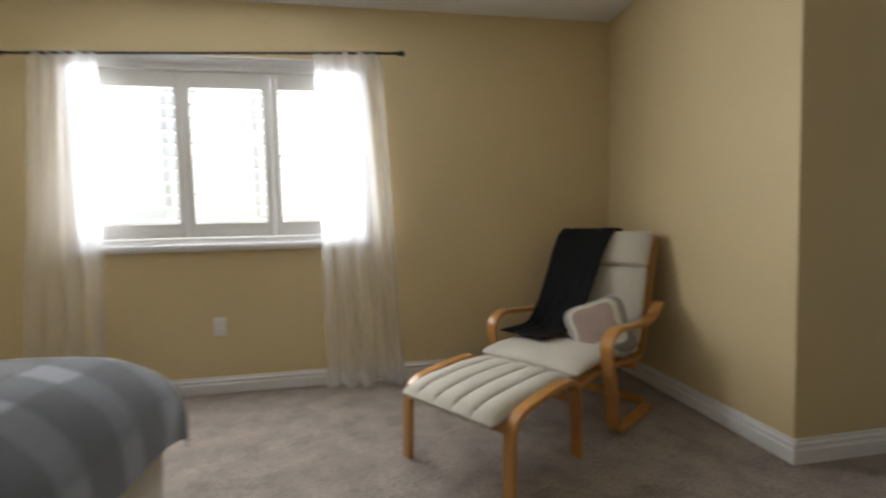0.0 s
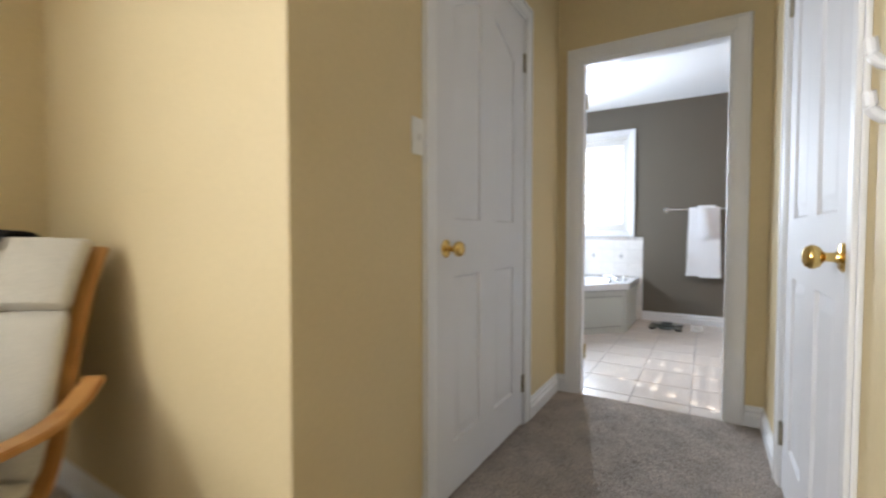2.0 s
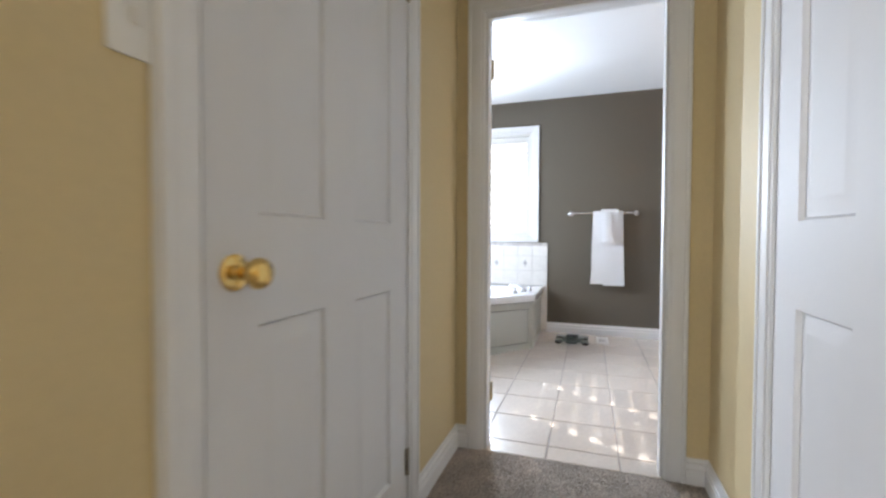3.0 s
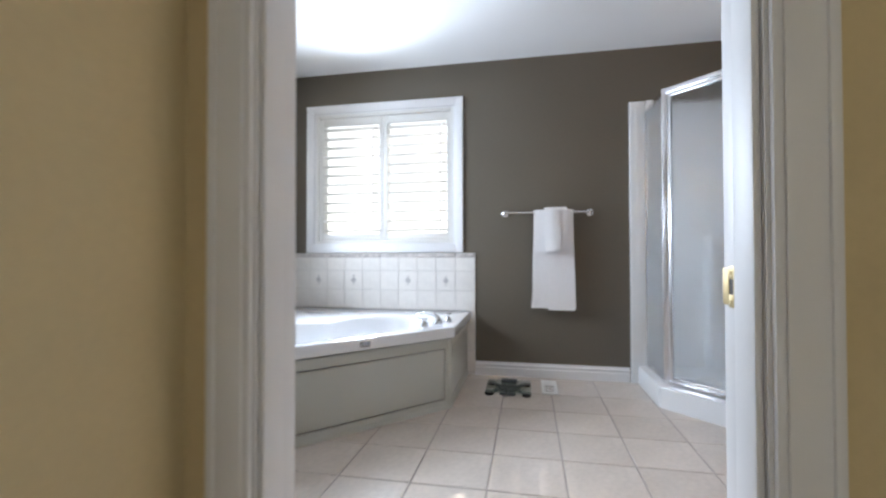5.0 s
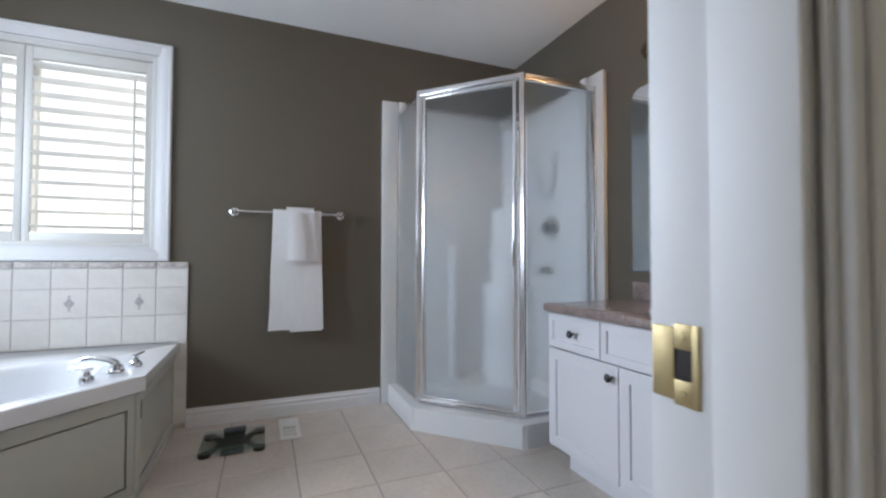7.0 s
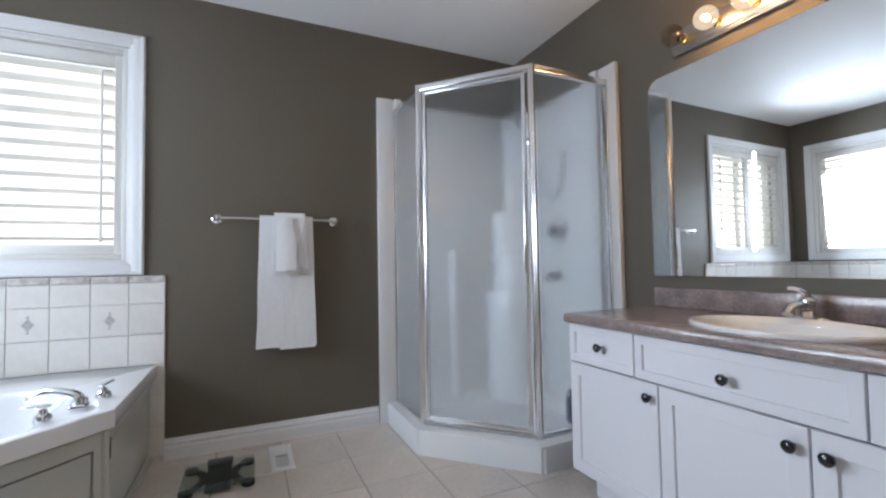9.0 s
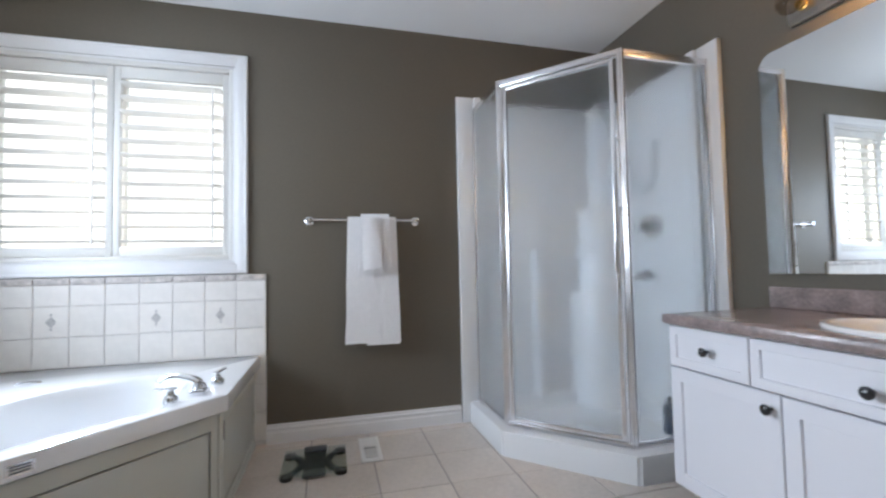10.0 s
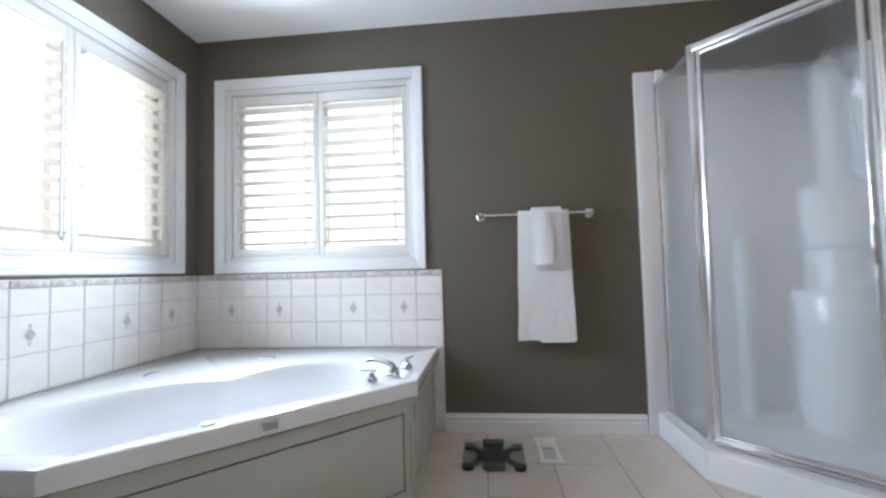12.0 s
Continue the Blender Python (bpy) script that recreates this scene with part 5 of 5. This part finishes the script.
    def ring(r0, r1, lift=1.0):
        """A square ring of the pillow, both faces, between two shares of its half width."""
        bm = bmesh.new()
        for sg in (1, -1):
            def g(u, v):
                a, k = 2 * math.pi * u, r0 + (r1 - r0) * v
                c, s_ = math.cos(a), math.sin(a)
                e = (abs(c) ** 5 + abs(s_) ** 5) ** -0.2 * (1 - 0.05 * math.cos(4 * a))
                full = max(0.0, 1 - k ** 3.2) ** 0.6
                w = 0.004 * noise.noise((c * k * 3, s_ * k * 3, 8 + sg))
                return (k * e * c * 0.165, k * e * s_ * 0.16 - 0.02 * k * k * abs(c), sg * lift * (0.004 + 0.062 * full) + w * full)
            sheet(bm, g, 56, 10)
        bmesh.ops.remove_doubles(bm, verts=bm.verts[:], dist=0.0005)
        return bm
    part("body", ring(0.0, 0.66), PINKC, q)
    part("band", ring(0.66, 0.82, 1.03), CREAM, q, "cream knitted border")
    part("edge", ring(0.82, 1.0), GREYC, q, "grey knitted edge")


armchair()


def footstool():
    m = pose(0.545, 2.045, 0, 0, 0, -54)
    s = thing("footstool", m, "bent birch footstool with quilted cream cushion", "footstool", local=True)
    for x0, x1 in ((-0.30, -0.25), (0.25, 0.30)):
        pth = spline([(0, -0.25, 0.0), (0, -0.245, 0.12), (0, -0.24, 0.25), (0, -0.225, 0.31), (0, -0.17, 0.343), (0, -0.05, 0.355), (0, 0.1, 0.36), (0, 0.19, 0.352), (0, 0.235, 0.315), (0, 0.245, 0.25), (0, 0.25, 0.12), (0, 0.255, 0.0)], 6)
        part("side_frame", strip(bmesh.new(), [(p.y, p.z) for p in pth], x0, x1, 0.024), PINE, s)
    for y in (-0.2, 0.21):
        part("cross_rail", bx(-0.25, 0.25, y - 0.011, y + 0.011, 0.255, 0.305, 0.004), PINE, s)
    bm = bmesh.new()
    hw, y0, y1 = 0.249, -0.305, 0.285

    def edge(t):
        # rounded shoulder towards a border
        return max(0.0, 1 - abs(2 * t - 1) ** 9) ** 0.45
    for sg in (1, -1):
        def f(u, v):
            x, y = -hw + 2 * hw * u, y0 + (y1 - y0) * v
            x *= 1 - 0.02 * abs(2 * v - 1) ** 6
            q = abs(math.sin(u * math.pi * 5)) ** 0.4
            h = edge(u) * edge(v) * (0.022 + 0.018 * q) + 0.003 * noise.noise((x * 9, y * 9, 1)) * edge(u) * edge(v)
            return (x, y, 0.342 - 0.2 * y * y + sg * h)
        sheet(bm, f, 80, 36)
    bmesh.ops.remove_doubles(bm, verts=bm.verts[:], dist=0.0004)
    cu = part("cushion", bm, CREAM, s, "quilted cream cotton cushion")
    for k in range(1, 5):
        x = -0.249 + 0.498 * k / 5
        part("seam", tube(bmesh.new(), spline([(x, y, 0.342 - 0.2 * y * y + 0.024) for y in (-0.28, -0.14, 0.0, 0.14, 0.26)]), 0.003, 6), SEAM, cu)


footstool()


def bed():
    x0, x1, y0, y1 = -2.35, -0.72, -0.1, 2.06
    b = thing("bed", pose((x0 + x1) / 2, (y0 + y1) / 2, 0), "low bed with cream skirt beside the window", "bed")
    part("base", bx(x0 + 0.05, x1 - 0.035, y0, y1 - 0.035, 0.0, 0.40, 0.05, 3), CREAM, b)
    part("mattress", bx(x0 + 0.02, x1 - 0.06, y0, y1 - 0.06, 0.28, 0.48, 0.1, 4), CREAM, b)
    d = thing("bedspread", pose((x0 + x1) / 2, (y0 + y1) / 2, 0.54), "blue-grey plaid bedspread hanging over the bed's edge", "bedspread")
    bm = bmesh.new()

    def fold(c, lo, hi, drop, r):
        """Flat between lo and hi, then rounded over and hanging."""
        if c > hi:
            s = c - hi
            if s < r * math.pi / 2:
                return hi + r * math.sin(s / r), -r + r * math.cos(s / r)
            return hi + r, -r - (s - r * math.pi / 2)
        return c, 0.0
    r = 0.32

    def f(u, v):
        cx, cy = x0 + (x1 - x0 + 0.30) * u, y0 + (y1 - y0 + 0.30) * v
        X, zx = fold(cx, x0, x1 - r + 0.02, 0.3, r)
        Y, zy = fold(cy, y0, y1 - r + 0.02, 0.3, r)
        w = 0.012 * noise.noise((cx * 4, cy * 4, 3))
        return (X + w, Y + w, 0.64 + min(zx, zy) * 0.9 + max(zx, zy) * 0.25 + w * 0.6)
    sheet(bm, f, 70, 80)
    part("cloth", bm, PLAID, d)


bed()


def curtains():
    yr = BW - 0.085
    r = thing("curtain_rod", pose(-0.83, BW, 2.13), "thin dark metal curtain rod with finials, above the window", "curtain rod")
    part("pole", rod(bmesh.new(), (-1.93, yr, 2.045), (0.25, yr, 2.13), 0.008), DARKM, r)
    for x, z, s in ((-1.93, 2.045, -1), (0.25, 2.13, 1)):
        part("finial", lathe(bmesh.new(), [(0.009, 0), (0.014, 0.008), (0.012, 0.016), (0.018, 0.03), (0.014, 0.045), (0, 0.055)], pose(x, yr, z, 0, 90 * s, 0), 14), DARKM, r)
    for x in (-1.75, 0.1):
        part("bracket", tube(bmesh.new(), [(x, BW, 2.085 + 0.035 * x), (x, BW - 0.04, 2.105 + 0.035 * x), (x, yr, 2.121 + 0.039 * x)], 0.007, 8), DARKM, r)

    def cloth(top0, top1, bot0, bot1, seed, label):
        c = thing("sheer_curtain", pose((top0 + top1) / 2, yr, 0), label, "curtain", "sheer curtains")
        bm = bmesh.new()

        def f(u, v):
            x = (top0 + (top1 - top0) * u) * (1 - v) + (bot0 + (bot1 - bot0) * u) * v
            amp = 0.016 + 0.022 * v
            y = yr - 0.004 + amp * min(1, 0.25 + v * 2) * math.sin(u * 30 + seed + 1.2 * math.sin(v * 2 + u * 3)) + 0.008 * noise.noise((u * 9, v * 3, seed))
            z0 = 2.135 + 0.039 * x
            z = z0 - v * (z0 - 0.02)
            if v > 0.97:
                y -= (v - 0.97) * 3.5 * (0.6 + noise.noise((u * 6, 0, seed)))
                z = z0 - 0.97 * (z0 - 0.02) - (v - 0.97) * 1.6
            return (x, y, z)
        sheet(bm, f, 120, 60)
        part("panel", bm, SHEER, c)
    cloth(-1.81, -1.46, -1.99, -1.50, 0.5, "white sheer curtain gathered on the rod")
    cloth(-0.26, 0.15, -0.25, 0.24, 2.4, "white sheer curtain reaching the carpet")


curtains()


def plate(name, m, w, h, label, cat, rocker):
    p = thing(name, m, label, cat, local=True)
    part("cover", bx(-w / 2, w / 2, 0, 0.006, -h / 2, h / 2, 0.003), PLAST, p)
    if rocker:
        part("toggle", bx(-0.006, 0.006, 0.005, 0.016, -0.012, 0.01, 0.002, m=pose(0, 0, 0, -12)), PLAST, p)
    else:
        for z in (-0.02, 0.02):
            so = part("socket", bx(-0.017, 0.017, 0.0055, 0.0085, z - 0.014, z + 0.014, 0.004), PLAST, p)
            for x in (-0.006, 0.006):
                part("slot", bx(x - 0.001, x + 0.001, 0.008, 0.0088, z - 0.004, z + 0.005), RUBBER, so)


plate("light_switch", pose(2.265, HL, 1.288, 0, 0, 180), 0.072, 0.117, "white toggle light switch on the yellow wall", "switch", True)
plate("wall_outlet", pose(-0.91, BW, 0.425, 0, 0, 180), 0.072, 0.117, "white wall outlet below the bedroom window", "outlet", False)


def hook():
    h = thing("wall_hook", pose(2.035, HR, 1.21), "white painted double coat hook on the yellow wall", "hook")
    part("back_plate", bx(2.016, 2.054, HR + 0.0005, HR + 0.012, 1.13, 1.29, 0.006), TRIM, h)
    for z in (1.165, 1.245):
        part("prong", tube(bmesh.new(), spline([(2.035, HR + 0.01, z), (2.035, HR + 0.03, z - 0.012), (2.035, HR + 0.048, z), (2.035, HR + 0.054, z + 0.03)]), 0.009, 10), TRIM, h)


hook()


# ---- tiles, last ----
def floor_tiles():
    fl = thing("floor_bathroom", pose(5.2, 1.2, 0), "cream ceramic floor tiles with grey-brown grout", "floor", kind="structure")
    part("grout_bed", bx(EX0 - 0.02, FX, RY, TY, -0.03, -0.003), GROUT, fl)
    P, g = 0.311, 0.006
    xs = [6.095 + P * k for k in range(-9, 3)]
    ys = [0.695 + P * k for k in range(-6, 9)]
    cache = {}
    for xa in xs:
        for ya in ys:
            a, b = max(xa, EX0 - 0.004) + g / 2, min(xa + P, FX) - g / 2
            c, d = max(ya, RY) + g / 2, min(ya + P, TY) - g / 2
            if b - a < 0.01 or d - c < 0.01:
                continue
            if a < EX1 and (c > OY1 or d < OY0):
                if b < EX1:
                    continue
                a = EX1
            key = (round(b - a, 4), round(d - c, 4))
            if key not in cache:
                cache[key] = mesh_of("tile", bx(0, b - a, 0, d - c, -0.012, 0.0, 0.0022, 1), FTILE, False)
            o = new("tile", cache[key])
            o.parent = fl
            o.matrix_parent_inverse = WORLD_BUILT[fl.name]
            o.matrix_basis = pose(a, c, 0.0004 * random.random(), 0.06 * (random.random() - 0.5), 0.06 * (random.random() - 0.5), 0)


floor_tiles()


def wall_tiles():
    P, g = 0.1545, 0.003
    rows_z = [0.906 - P * 0 , 0.80, 0.645, 0.49, 0.335, 0.18, 0.025]
    cache = {}

    def run(name, m, length, diamonds, full_from):
        w = thing(name, m, "white glazed wall tiles with small grey diamond motifs and relief border", "wall tiles", kind="structure", local=True)
        part("grout_bed", bx(0, length, 0.0005, 0.006, 0.425, 0.93), WGROUT, w)
        if full_from is not None:
            part("grout_bed", bx(0, full_from, 0.0005, 0.006, 0.0, 0.4249), WGROUT, w)
        n = int(length / P) + 1
        for k in range(n):
            a, b = k * P, min((k + 1) * P, length)
            if b - a < 0.015:
                continue
            for i in range(len(rows_z) - 1):
                z1, z0 = rows_z[i], rows_z[i + 1]
                x1 = b
                if i >= 3:
                    if full_from is None or a >= full_from:
                        continue
                    x1 = min(b, full_from)
                if z0 < 0.42 and full_from is None:
                    continue
                key = (round(x1 - a, 4), round(z1 - z0, 4))
                if key not in cache:
                    cache[key] = mesh_of("tile", bx(g / 2, key[0] - g / 2, 0.003, 0.011, g / 2, key[1] - g / 2, 0.002, 1), WTILE, False)
                o = new("tile", cache[key])
                o.parent = w
                o.matrix_basis = pose(a, 0, z0, 0.15 * (random.random() - 0.5), 0, 0)
                if i == 1 and k in diamonds:
                    c = P / 2
                    bm = bmesh.new()
                    for dx, dz, r in ((0, 0, 0.024), (0, 0.036, 0.007), (0, -0.036, 0.007)):
                        q = [(c + dx - r, z0 + P / 2 + dz), (c + dx, z0 + P / 2 + dz - r * 1.25), (c + dx + r, z0 + P / 2 + dz), (c + dx, z0 + P / 2 + dz + r * 1.25)]
                        lo = [bm.verts.new((a + x, 0.0108, z)) for x, z in q]
                        hi = [bm.verts.new((a + x, 0.0116, z)) for x, z in q]
                        bm.faces.new(hi)
                        for s in range(4):
                            bm.faces.new((lo[s], lo[(s + 1) % 4], hi[(s + 1) % 4], hi[s]))
                    part("motif", bm, DIAMOND, w, "grey printed diamond")
            bd = part("border_tile", bx(a + g / 2, b - g / 2, 0.003, 0.013, 0.9075, 0.936, 0.003), BORDER, w, "relief border tile")
        part("cap", bx(0, length, 0.001, 0.012, 0.936, 0.9405, 0.001), WTILE, w)
    # along the end wall, from its free edge towards the corner; then along the tub-side wall
    run("wall_tiles_end", pose(FX, 1.556, 0, 0, 0, 90), TY - 1.556 - 0.012, (1, 3, 6, 8), 0.08)
    run("wall_tiles_side", pose(FX, TY, 0, 0, 0, 180), FX - 4.875, (1, 3, 6, 8), None)


wall_tiles()
